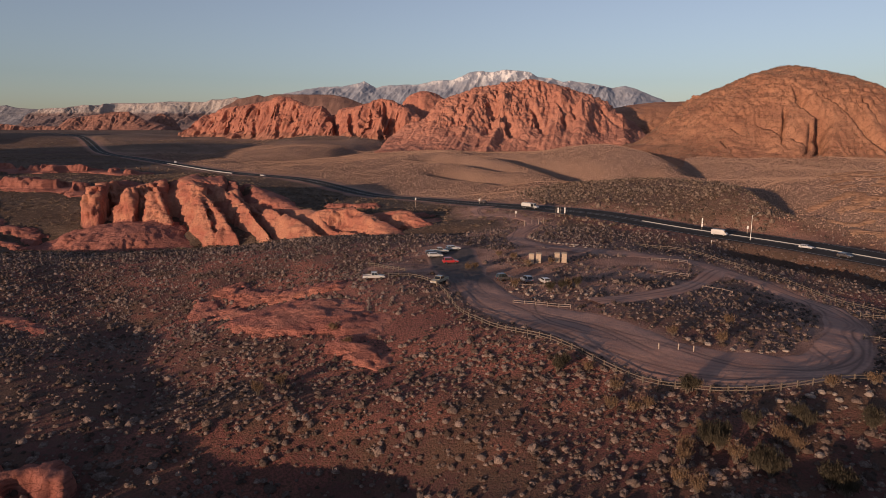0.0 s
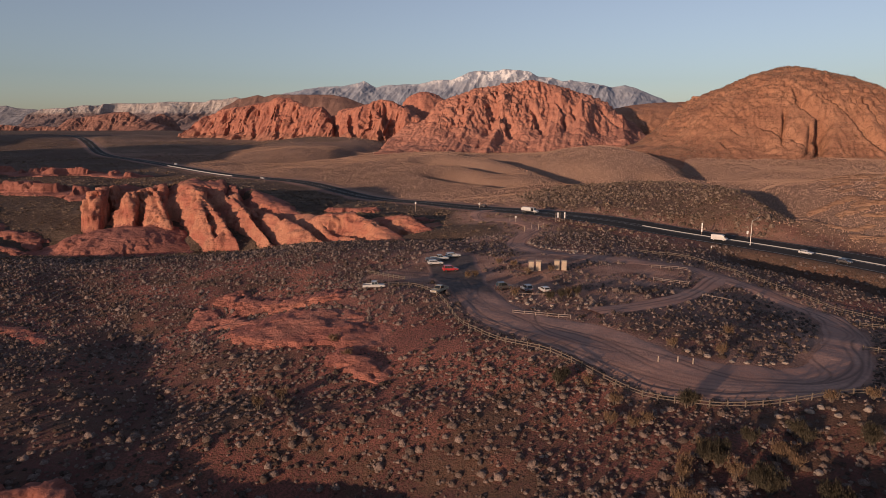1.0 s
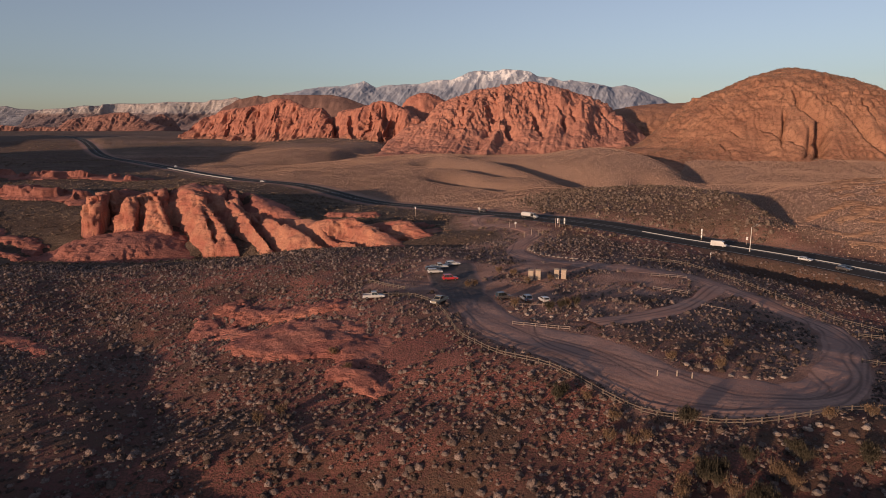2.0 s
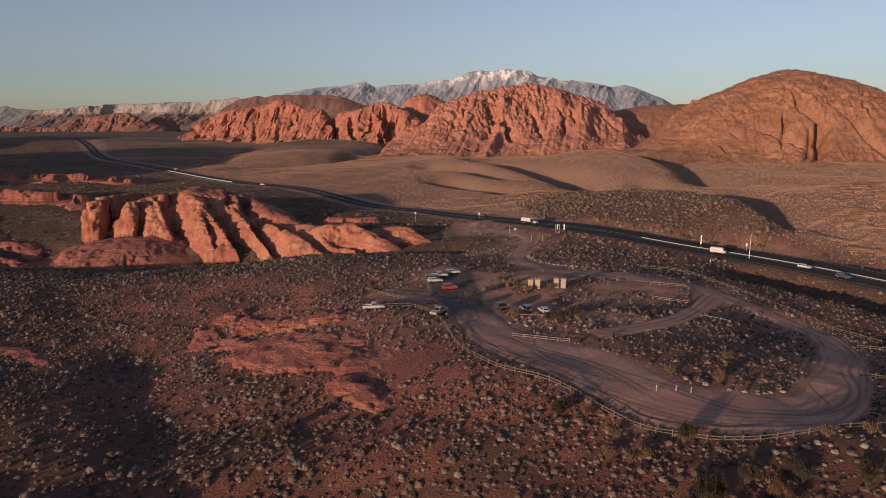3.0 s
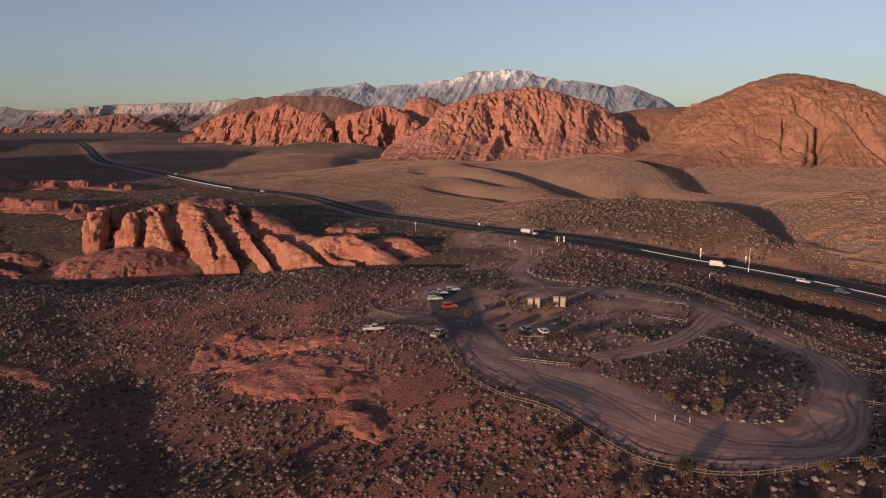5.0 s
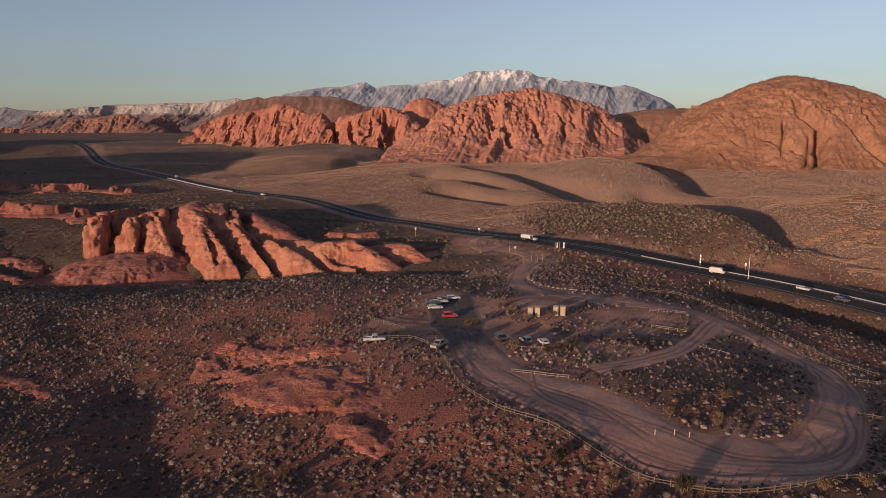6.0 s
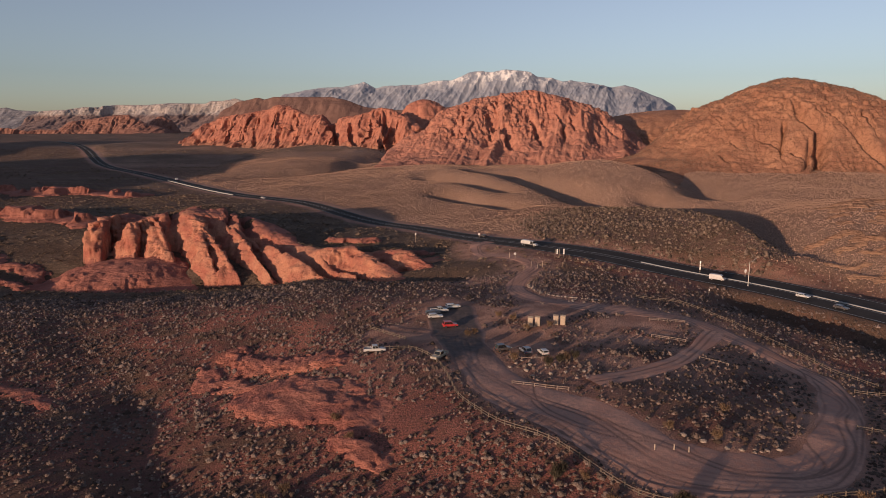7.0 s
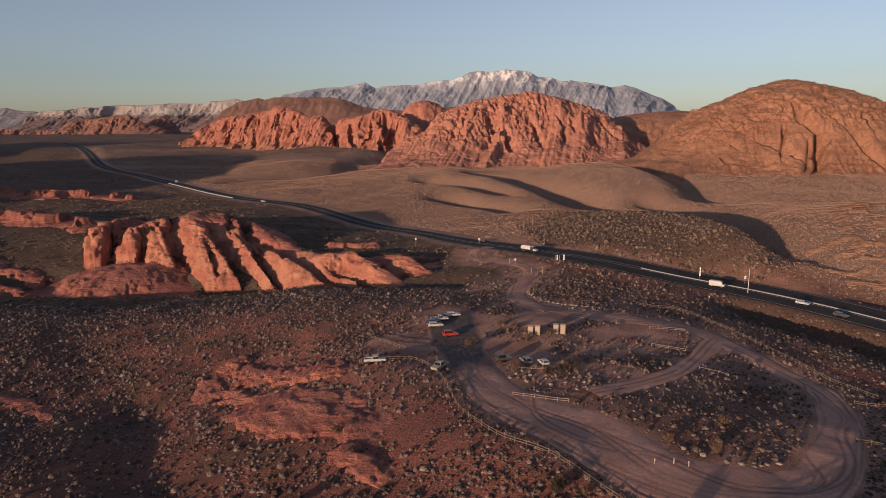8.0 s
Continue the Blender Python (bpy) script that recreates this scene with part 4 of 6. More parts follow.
def asphalt_material():
    m, n, l, b = mat("worn_asphalt", 0.97, 0, 0.08)
    p = place_of(n)
    c = mixed(n, l, ramp(n, l, noise_of(n, l, p, 0.12, 5), 0.35, 0.65), (0.046, 0.040, 0.037), (0.066, 0.056, 0.051))
    c = mixed(n, l, ramp(n, l, noise_of(n, l, p, 2.0, 6, 0.7), 0.45, 0.7), c, (0.075, 0.066, 0.064))
    l.new(c, b.inputs["Base Color"])
    relief(n, l, b, noise_of(n, l, p, 9, 4), 0.3, 0.02)
    return m


def plain(name, colour, rough=0.6, metal=0.0, vary=0.15, scale=3.0):
    m, n, l, b = mat(name, rough, metal, 0.4)
    dark = tuple(c * (1 - vary) for c in colour)
    l.new(mixed(n, l, ramp(n, l, noise_of(n, l, place_of(n), scale, 5, 0.65), 0.35, 0.65), colour, dark), b.inputs["Base Color"])
    return m


ASPHALT, WHITE_LINE, CONCRETE = asphalt_material(), plain("road_paint", (0.72, 0.70, 0.66)), plain("barrier_concrete", (0.31, 0.30, 0.29), 0.85)
HALF = 8.0 + 5.0 * smooth(-20, 90, ROAD[:, :1])
ribbon("road", ROAD, np.linspace(-1, 1, 14)[None, :] * HALF, 0.10, ASPHALT, "dark asphalt highway through the desert", "road")
for off, wide in ((-0.89, 0.22), (0.89, 0.22), (-0.12, 0.2), (0.12, 0.2)):
    ribbon("road_marking", ROAD, off * HALF + np.array([[-wide / 2, wide / 2]]), 0.125, WHITE_LINE, "white painted edge line on the highway", "road marking")


def box_strip(name, line, width, height, material, label, category):
    """A low wall with a sloping foot along a plan curve."""
    t = np.gradient(line[:, :2], axis=0)
    t /= np.hypot(*t.T)[:, None]
    off = np.array([-width / 2, -width * 0.28, -width * 0.2, width * 0.2, width * 0.28, width / 2])
    up = np.array([0.0, 0.28, 1, 1, 0.28, 0]) * height
    x, y = line[:, :1] - t[:, 1:] * off, line[:, 1:2] + t[:, :1] * off
    z = terrain(line[:, 0], line[:, 1])[:, None] + 0.1 + up
    me = mesh_from(name, np.stack([x, y, z], -1).reshape(-1, 3), grid_faces(*x.shape)[:, ::-1], material, flat=True)
    return tagged(new(name, me), label, category)


near_part = ROAD[(ROAD[:, 0] > 84) & (ROAD[:, 1] > -60)]
box_strip("median_barrier", near_part, 0.4, 0.32, CONCRETE, "pale concrete barrier along the highway's middle", "barrier")
far_part = ROAD[(ROAD[:, 0] > -292) & (ROAD[:, 0] < -176)]
box_strip("median_barrier", far_part - np.array([0, 8.0]), 0.7, 0.8, CONCRETE, "sunlit concrete barrier on the far bend", "barrier")


# ---- dirt car park ----
def lot_material():
    m, n, l, b = mat("packed_dirt", 0.95)
    p = place_of(n)
    c = mixed(n, l, ramp(n, l, noise_of(n, l, p, 0.07, 5), 0.38, 0.62), (0.53, 0.292, 0.218), (0.42, 0.212, 0.157))
    c = mixed(n, l, ramp(n, l, noise_of(n, l, p, 0.9, 6, 0.7), 0.4, 0.66), c, (0.37, 0.215, 0.172))
    c = mixed(n, l, attribute(n, "rut"), c, (0.15, 0.085, 0.068))
    c = mixed(n, l, attribute(n, "tar"), c, mixed(n, l, ramp(n, l, noise_of(n, l, p, 0.5, 5), 0.4, 0.6), (0.055, 0.050, 0.052), (0.085, 0.072, 0.072)))
    l.new(c, b.inputs["Base Color"])
    relief(n, l, b, noise_of(n, l, p, 1.5, 7, 0.7), 0.6, 0.18)
    return m


LOT_DIRT = lot_material()


def build_track(name, line, halves, label, lift, ruts, seed):
    pts = spline([(*p, h) for p, h in zip(line, halves)], 0.5)
    u = np.linspace(-1, 1, 46)
    edge = 1 + 0.10 * fbm(np.arange(len(pts))[:, None] / 14, 0.4, 0, 3, seed)
    off = u[None, :] * pts[:, 2:3] * edge
    way = np.arange(len(pts))[:, None] * 0.5
    rut = np.zeros(off.shape)
    for k, (at, wander) in enumerate(ruts):
        centre = pts[:, 2:3] * at + wander * fbm(way / 28, k * 3.7, 0, 2, seed + k)
        for gauge in (-0.85, 0.85):
            rut = np.maximum(rut, np.exp(-((off - centre - gauge) / 0.34) ** 2) * (0.45 + 0.55 * smooth(-0.2, 0.3, fbm(way / 16, k + gauge, 0, 2, seed + 20))))
    tar = (1 - smooth(38, 56, way + 5 * fbm(off / 5, way / 5, 0, 2, 4))) * (1 - smooth(0.75, 1.0, np.abs(u)))[None, :]
    t = np.gradient(pts[:, :2], axis=0)
    t /= np.hypot(*t.T)[:, None]
    x, y = pts[:, :1] - t[:, 1:] * off, pts[:, 1:2] + t[:, :1] * off
    z = terrain(x, y) + lift * (1 - np.abs(u)[None, :] ** 6) - 0.03 * np.abs(u)[None, :] ** 6 - 0.05 * rut + 0.03 * fbm(x / 1.5, y / 1.5, 0, 3, 9)
    me = mesh_from(name, np.stack([x, y, z], -1).reshape(-1, 3), grid_faces(*x.shape)[:, ::-1], LOT_DIRT, attrs={"rut": rut * 0.8, "tar": tar * (0.9 if seed == 131 else 0)})
    return tagged(new(name, me), label, "dirt road", kind="structure")


build_track("dirt_road", LOT, LOT_HALF, "packed dirt loop of the car park with tyre tracks", 0.17, ((-0.62, 2.0), (-0.1, 5.0), (0.35, 6.0), (-0.8, 0.8), (0.0, 9.0)), 131)
build_track("dirt_road", LOOP, [3, 2.6, 2.6, 3, 4], "narrow dirt track across the scrub island", 0.21, ((0.0, 0.5),), 141)


# ---- scrub ----
def scrub_material(name, light, dark):
    m, n, l, b = mat(name, 0.95, 0, 0.1)
    c = mixed(n, l, attribute(n, "tone"), dark, light)
    c = mixed(n, l, ramp(n, l, noise_of(n, l, place_of(n), 5.0, 5, 0.75), 0.42, 0.58), c, mixed(n, l, 0.55, c, (0.075, 0.05, 0.038)))
    l.new(c, b.inputs["Base Color"])
    relief(n, l, b, noise_of(n, l, place_of(n), 7.0, 4, 0.7), 0.9, 0.25)
    return m


SAGE = scrub_material("sagebrush_leaf", (0.35, 0.255, 0.22), (0.075, 0.052, 0.044))
DRY = scrub_material("dry_grass_leaf", (0.42, 0.268, 0.192), (0.25, 0.156, 0.112))


def clump(leaves, r):
    """One bush of radius 1: small leaf tufts on a lumpy dome, as triangles."""
    az, up = r.uniform(0, 2 * np.pi, leaves), r.uniform(-0.05, 1.0, leaves)
    lump = 0.78 + 0.3 * vnoise(np.cos(az) * 1.7 + 9, np.sin(az) * 1.7, up * 1.6, int(r.integers(99)))
    flat = np.sqrt(np.clip(1 - up ** 2, 0, 1))
    c = np.stack([np.cos(az) * flat, np.sin(az) * flat, up * 0.85 + 0.05], -1) * lump[:, None]
    out = c / np.linalg.norm(c, axis=1)[:, None]
    side = r.normal(0, 1, (leaves, 3, 3)) * (0.25 if leaves > 40 else 0.33)
    side = side - 0.72 * (side @ out[:, :, None]) * out[:, None, :]
    tri = c[:, None, :] + side
    tri[..., 2] = np.abs(tri[..., 2])
    return tri


def cushion(around, rings, r):
    """One cushion bush of radius 1: a lumpy, ragged dome; its points and faces."""
    a = np.linspace(0, 2 * np.pi, around, endpoint=False)
    up = np.linspace(-0.12, 1.25, rings)
    A, U = np.meshgrid(a, up)
    A = A + (0.5 * np.arange(rings) * 2 * np.pi / around)[:, None] + r.normal(0, 0.12, A.shape)
    lump = 1 + 0.32 * vnoise(np.cos(A) * 1.5 + 9, np.sin(A) * 1.5, U * 1.7, int(r.integers(999))) + r.normal(0, 0.10, A.shape)
    v = np.stack([np.cos(A) * np.cos(U) * lump, np.sin(A) * np.cos(U) * lump, np.sin(U) * lump * 0.82], -1).reshape(-1, 3)
    v = np.concatenate([v, [[r.normal(0, 0.1), r.normal(0, 0.1), 0.82]]])
    f = []
    for i in range(rings - 1):
        for j in range(around):
            p, q = i * around + j, i * around + (j + 1) % around
            f += [(p, q, p + around), (q, q + around, p + around)]
    top = (rings - 1) * around
    f += [(top + j, top + (j + 1) % around, len(v) - 1) for j in range(around)]
    return v, np.array(f)


def tufted(around, rings, leaves, r):
    """A cushion bush with loose sprigs of leaves standing off it."""
    v, f = cushion(around, rings, r)
    if leaves:
        tri = clump(leaves, r)
        mid = tri.mean(1, keepdims=True)
        tri = mid * 1.08 + (tri - mid) * 0.6
        f = np.concatenate([f, len(v) + np.arange(tri.size // 3).reshape(-1, 3)])
        v = np.concatenate([v * 0.9, tri.reshape(-1, 3)])
    return v, f


def scrub_cushions(name, label, x, y, size, material, seed, around=6, rings=3, leaves=0):
    r = np.random.default_rng(seed)
    made = [tufted(around, rings, leaves, r) for _ in range(16)]
    shapes, f = np.stack([m[0] for m in made])[r.integers(0, 16, len(x))], made[0][1]
    turn, tall = r.uniform(0, 2 * np.pi, len(x)), r.uniform(0.7, 1.1, len(x))
    c, s = np.cos(turn)[:, None], np.sin(turn)[:, None]
    px = (shapes[..., 0] * c - shapes[..., 1] * s) * size[:, None] + x[:, None]
    py = (shapes[..., 0] * s + shapes[..., 1] * c) * size[:, None] + y[:, None]
    pz = shapes[..., 2] * (size * tall)[:, None] + terrain(x, y)[:, None]
    k = shapes.shape[1]
    faces = (f[None] + (np.arange(len(x)) * k)[:, None, None]).reshape(-1, 3)
    tone = np.repeat(np.clip(r.normal(0.45, 0.36, len(x)), 0, 1), k)
    me = mesh_from(name, np.stack([px, py, pz], -1).reshape(-1, 3), faces, material, attrs={"tone": tone})
    return tagged(new(name, me), label, "scrub", kind="stuff")


def scatter(count, area, density, seed):
    r = np.random.default_rng(seed)
    x, y = r.uniform(area[0], area[1], count), r.uniform(area[2], area[3], count)
    keep = r.uniform(0, 1, count) < density(x, y)
    return x[keep], y[keep]


def free_ground(x, y):
    """1 where scrub may grow: not on the road, the car park or bare rock."""
    d, _, _ = along(x, y, ROAD[::6, :2].tolist())
    free = d > 15.5
    lot = np.array(LOT, float)
    d, _, way = along(x, y, LOT)
    runs = np.concatenate([[0], np.cumsum(np.hypot(*np.diff(lot, axis=0).T))])
    free &= d > np.interp(way, runs, LOT_HALF) + 0.6
    d, _, _ = along(x, y, LOOP)
    free &= d > 3.2
    free &= shape_fins(x, y) < terrain(x, y) + 0.3
    for cx, cy, rx, ry in ((-14, 179, 7, 8), (-5, 171, 6, 4), (22, 174, 9, 5), (33, 201, 10, 5), (56, 189, 12, 6)):
        free &= bump_at(x, y, cx, cy, rx, ry) + 0.25 * fbm(x / 6, y / 6, 0, 3, 19) < 0.62
    d, side, way = along(x, y, SLAB)
    slab = (side > 0) & (d < 7 + 5 * fbm(x / 5, y / 5, 0, 3, 3))
    d, side, _ = along(x, y, [(-66, 183), (-60, 174), (-52, 168), (-43, 164), (-33, 159), (-22, 151)])
    return free & ~slab & ~((side > 0) & (d < 5 + 6 * fbm(x / 5, y / 5, 0, 3, 4)))


def scrub(name, label, x, y, size, leaves, material, seed, lift=0.0):
    r = np.random.default_rng(seed)
    kinds = [clump(leaves, r) for _ in range(12)]
    z = terrain(x, y) + lift
    pick, turn = r.integers(0, 12, len(x)), r.uniform(0, 2 * np.pi, len(x))
    tall = r.uniform(0.65, 1.05, len(x))
    shapes = np.stack(kinds)[pick]
    c, s = np.cos(turn)[:, None, None], np.sin(turn)[:, None, None]
    px = (shapes[..., 0] * c - shapes[..., 1] * s) * size[:, None, None] + x[:, None, None]
    py = (shapes[..., 0] * s + shapes[..., 1] * c) * size[:, None, None] + y[:, None, None]
    pz = shapes[..., 2] * (size * tall)[:, None, None] + z[:, None, None] - 0.03
    v = np.stack([px, py, pz], -1).reshape(-1, 3)
    tone = np.repeat(np.clip(r.normal(0.5, 0.28, len(x)), 0, 1), leaves * 3)
    me = mesh_from(name, v, np.arange(len(v)).reshape(-1, 3), material, flat=True, attrs={"tone": tone})
    return tagged(new(name, me), label, "scrub", kind="stuff")


def near_density(x, y):
    inside = np.abs(x) < 0.74 * y + 12
    thick = 0.55 + 0.45 * smooth(-0.3, 0.5, fbm(x / 22, y / 26, 0, 3, 151))
    thin = 1 - 0.94 * np.clip(1.35 * bump_at(x, y, 36, 188, 34, 27), 0, 1) * smooth(-0.55, 0.15, fbm(x / 11, y / 11, 0, 3, 18))
    d, side, _ = along(x, y, ROAD[::6, :2].tolist())
    flat = (side < 0) & (d < 26) & (x > 40) & (x < 100)
    return inside * free_ground(x, y) * thick * thin * np.where(side > 0, 0.12, 1.0) * np.where(flat, 0.25, 1.0)


bx, by = scatter(76000, (-190, 190, 55, 262), near_density, 152)
bsize = np.random.default_rng(153).lognormal(math.log(0.34), 0.42, len(bx)).clip(0.16, 0.95)
near = np.argsort(by + 0.15 * np.abs(bx))[:280]
sage_r = np.random.default_rng(155)
SAGES = []
for _ in range(9):
    v, f = tufted(11, 5, 110, sage_r)
    SAGES.append(mesh_from("sagebrush", v, f, SAGE, attrs={"tone": np.full(len(v), sage_r.uniform(0.25, 0.9))}))
for i in near:
    ob = new("sagebrush", SAGES[int(sage_r.integers(9))])
    k = float(bsize[i])
    ob.matrix_world = Matrix.Translation((bx[i], by[i], float(terrain(bx[i:i + 1], by[i:i + 1])[0]) - 0.03)) @ pose(0, 0, 0, 0, 0, sage_r.uniform(0, 360)) @ Matrix.Diagonal((k, k, k * sage_r.uniform(0.7, 1.05), 1))
    tagged(ob, "pale rounded sagebrush growing in red soil", "bush", "nearest sagebrush")
bx, by, bsize = np.delete(bx, near), np.delete(by, near), np.delete(bsize, near)
close = by < 135
scrub_cushions("sagebrush_scrub", "pale sagebrush cushions scattered over red soil", bx[close], by[close], bsize[close], SAGE, 154, 6, 3, 26)
scrub_cushions("sagebrush_scrub", "small pale sagebrush covering the slope round the car park", bx[~close], by[~close], bsize[~close] * 1.2, SAGE, 156, 5, 2, 8)


def mid_density(x, y):
    inside = np.abs(x) < 0.74 * y + 12
    return inside * free_ground(x, y) * (0.4 + 0.6 * smooth(-0.4, 0.4, fbm(x / 40, y / 40, 0, 3, 161)))


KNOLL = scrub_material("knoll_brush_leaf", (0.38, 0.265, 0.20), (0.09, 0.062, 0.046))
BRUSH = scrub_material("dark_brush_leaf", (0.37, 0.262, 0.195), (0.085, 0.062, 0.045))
bx, by = scatter(60000, (-420, 420, 262, 560), mid_density, 162)
bsize = np.random.default_rng(163).lognormal(math.log(0.55), 0.35, len(bx)).clip(0.3, 1.8)
# shady ground gets the darker leaf: brush tone with some shade painted in
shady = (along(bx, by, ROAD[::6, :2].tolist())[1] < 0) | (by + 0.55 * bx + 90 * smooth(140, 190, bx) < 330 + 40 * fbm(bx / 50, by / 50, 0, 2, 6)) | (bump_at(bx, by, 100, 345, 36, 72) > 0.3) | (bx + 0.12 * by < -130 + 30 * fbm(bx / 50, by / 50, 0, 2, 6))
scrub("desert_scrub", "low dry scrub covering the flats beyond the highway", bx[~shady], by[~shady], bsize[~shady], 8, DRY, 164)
scrub("dark_scrub", "dark brown scrub behind the sandstone fins, shade included in its tone", bx[shady], by[shady], bsize[shady] * 1.5, 9, BRUSH, 165)
hx, hy = scatter(15000, (20, 190, 262, 440), lambda x, y: free_ground(x, y) * (0.35 + 0.65 * smooth(-0.3, 0.3, fbm(x / 18, y / 18, 0, 3, 166))) * smooth(0.2, 0.4, bump_at(x, y, 100, 345, 36, 72)), 167)
scrub_cushions("desert_scrub", "grey-brown brush on the knoll beyond the highway", hx, hy, np.random.default_rng(168).lognormal(math.log(0.68), 0.4, len(hx)).clip(0.3, 1.6), KNOLL, 169, 5, 2, 4)
bx, by = scatter(50000, (-800, 760, 560, 1180), lambda x, y: (np.abs(x) < 0.74 * y) * free_ground(x, y) * (0.3 + 0.7 * smooth(-0.4, 0.4, fbm(x / 60, y / 60, 0, 3, 171))), 172)
bsize = np.random.default_rng(173).lognormal(math.log(1.1), 0.35, len(bx)).clip(0.5, 2.4)
# the same darker leaf for the shaded side of the plain
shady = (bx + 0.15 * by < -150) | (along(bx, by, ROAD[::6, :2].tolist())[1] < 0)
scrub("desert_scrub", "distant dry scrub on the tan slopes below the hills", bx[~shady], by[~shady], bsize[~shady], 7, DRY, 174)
scrub("dark_scrub", "distant dark scrub on the shaded plain, shade included in its tone", bx[shady], by[shady], bsize[shady], 7, BRUSH, 175)


def hill_scrub(ob, count, size, seed, label):
    """Small dark bushes that have taken root on the less steep rock."""
    me, r = ob.data, np.random.default_rng(seed)
    co, no = np.zeros(len(me.vertices) * 3, np.float32), np.zeros(len(me.vertices) * 3, np.float32)
    me.vertices.foreach_get("co", co), me.vertices.foreach_get("normal", no)
    co, no = co.reshape(-1, 3), no.reshape(-1, 3)
    ok = np.nonzero((np.abs(no[:, 2]) > 0.5) & (fbm(co[:, 0] / 40, co[:, 1] / 40, 0, 3, seed) > -0.15))[0]
    pick = co[r.choice(ok, min(count, len(ok)), replace=False)]
    kinds = np.stack([clump(7, r) for _ in range(8)])[r.integers(0, 8, len(pick))]
    v = kinds * (size * r.uniform(0.5, 1.4, len(pick)))[:, None, None, None] + pick[:, None, None, :]
    tone = np.repeat(r.uniform(0, 1, len(pick)), 21)
    me = mesh_from("hill_scrub", v.reshape(-1, 3), np.arange(v.size // 3).reshape(-1, 3), BRUSH, flat=True, attrs={"tone": tone})
    tagged(new("hill_scrub", me), label, "scrub", kind="stuff")


hill_scrub(big_hill, 11000, 1.0, 191, "dark scrub dotted over the orange hill")
hill_scrub(ridge_body, 2600, 0.8, 193, "dark brush growing on ledges of the sandstone ridge")
hill_scrub(rugged_hill, 1200, 1.0, 192, "dark scrub dotted over the red hill")


def grass_layer(name, label, x, y, tall, wide, seed):
    """Upright straw tufts, one blade fan each."""
    r = np.random.default_rng(seed)
    k = len(x)
    z, turn, bend = terrain(x, y), r.uniform(0, 2 * np.pi, k), r.normal(0, 0.35, k)
    h, w = tall * r.uniform(0.5, 1.3, k), wide * r.uniform(0.6, 1.3, k)
    c, t = np.cos(turn), np.sin(turn)
    a = np.stack([x - c * w / 2, y - t * w / 2, z - 0.05], -1)
    b = np.stack([x + c * w / 2, y + t * w / 2, z - 0.05], -1)
    d = np.stack([x - t * bend * h, y + c * bend * h, z + h], -1)
    v = np.stack([a, b, d], 1).reshape(-1, 3)
    tone = np.repeat(r.uniform(0.25, 1, k), 3)
    me = mesh_from(name, v, np.arange(len(v)).reshape(-1, 3), STRAW, flat=True, attrs={"tone": tone})
    return tagged(new(name, me), label, "grass", kind="stuff")


STRAW = scrub_material("straw_blade", (0.54, 0.335, 0.245), (0.43, 0.262, 0.19))
gx, gy = scatter(460000, (-560, 640, 215, 900), lambda x, y: (np.abs(x) < 0.72 * y + 10) * free_ground(x, y) * (along(x, y, ROAD[::6, :2].tolist())[1] > 0) * smooth(300, 400, y + 0.55 * x + 90 * smooth(140, 190, x) + 25 * fbm(x / 60, y / 60, 0, 3, 3)) * smooth(-330, -90, x + 0.15 * y) * (1 - 0.95 * smooth(0.25, 0.5, bump_at(x, y, 100, 345, 36, 72))), 181)
grass_layer("dry_grass", "straw-coloured dry grass covering the slopes", gx, gy, 0.48, 0.75, 182)


# ---- building helpers for things ----
def part(name, bm, material, parent, label=""):
    """Links a bmesh as one mesh object under a thing or a part."""
    me = bpy.data.meshes.new(name)
    bm.to_mesh(me)
    bm.free()
    me.materials.append(material)
    ob = new(name, me)
    ob.parent = parent
    return tagged(ob, label) if label else ob


def share(name, me, parent, m):
    ob = new(name, me)
    ob.parent, ob.matrix_basis = parent, m
    return ob


def box(bm, cx, cy, cz, sx, sy, sz, bevel=0.0, taper=1.0, m=None):
    made = bmesh.ops.create_cube(bm, size=1)["verts"]
    for v in made:
        k = taper if v.co.z > 0 else 1.0
        v.co = Vector((cx + v.co.x * sx * k, cy + v.co.y * sy * k, cz + v.co.z * sz))
        if m is not None:
            v.co = m @ v.co
    if bevel:
        edges = list({e for v in made for e in v.link_edges})
        bmesh.ops.bevel(bm, geom=edges, offset=bevel, segments=2, affect="EDGES", profile=0.5)
    return bm


def rod(bm, a, b, ra, rb, sides=8):
    a, b = Vector(a), Vector(b)
    d = b - a
    m = Matrix.Translation((a + b) / 2) @ d.to_track_quat("Z", "Y").to_matrix().to_4x4()
    bmesh.ops.create_cone(bm, cap_ends=True, segments=sides, radius1=ra, radius2=rb, depth=d.length, matrix=m)
    return bm


def extruded(outline, width, bevel=0.05, pinch=1.0, pinch_from=1.0):
    """A side outline (along y, up z) drawn out across x, its upper part drawn in."""
    bm = bmesh.new()
    rows = [[bm.verts.new((s * width / 2 * (pinch if z > pinch_from else 1), y, z)) for y, z in outline] for s in (-1, 1)]
    bm.faces.new(rows[0]), bm.faces.new(rows[1][::-1])
    k = len(outline)
    for i in range(k):
        bm.faces.new((rows[0][i], rows[1][i], rows[1][(i + 1) % k], rows[0][(i + 1) % k]))
    bmesh.ops.recalc_face_normals(bm, faces=bm.faces)
    if bevel:
        bmesh.ops.bevel(bm, geom=list(bm.edges), offset=bevel, segments=2, affect="EDGES", profile=0.6)
    return bm


def ground_at(x, y):
    return float(terrain(np.array([x]), np.array([y]))[0])


def on_ground(x, y, turn=0.0, lift=0.0):
    return pose(x, y, ground_at(x, y) + lift, 0, 0, turn)


GLASS_DARK = mat("tinted_glass", 0.08, 0.0, 0.8)[0]
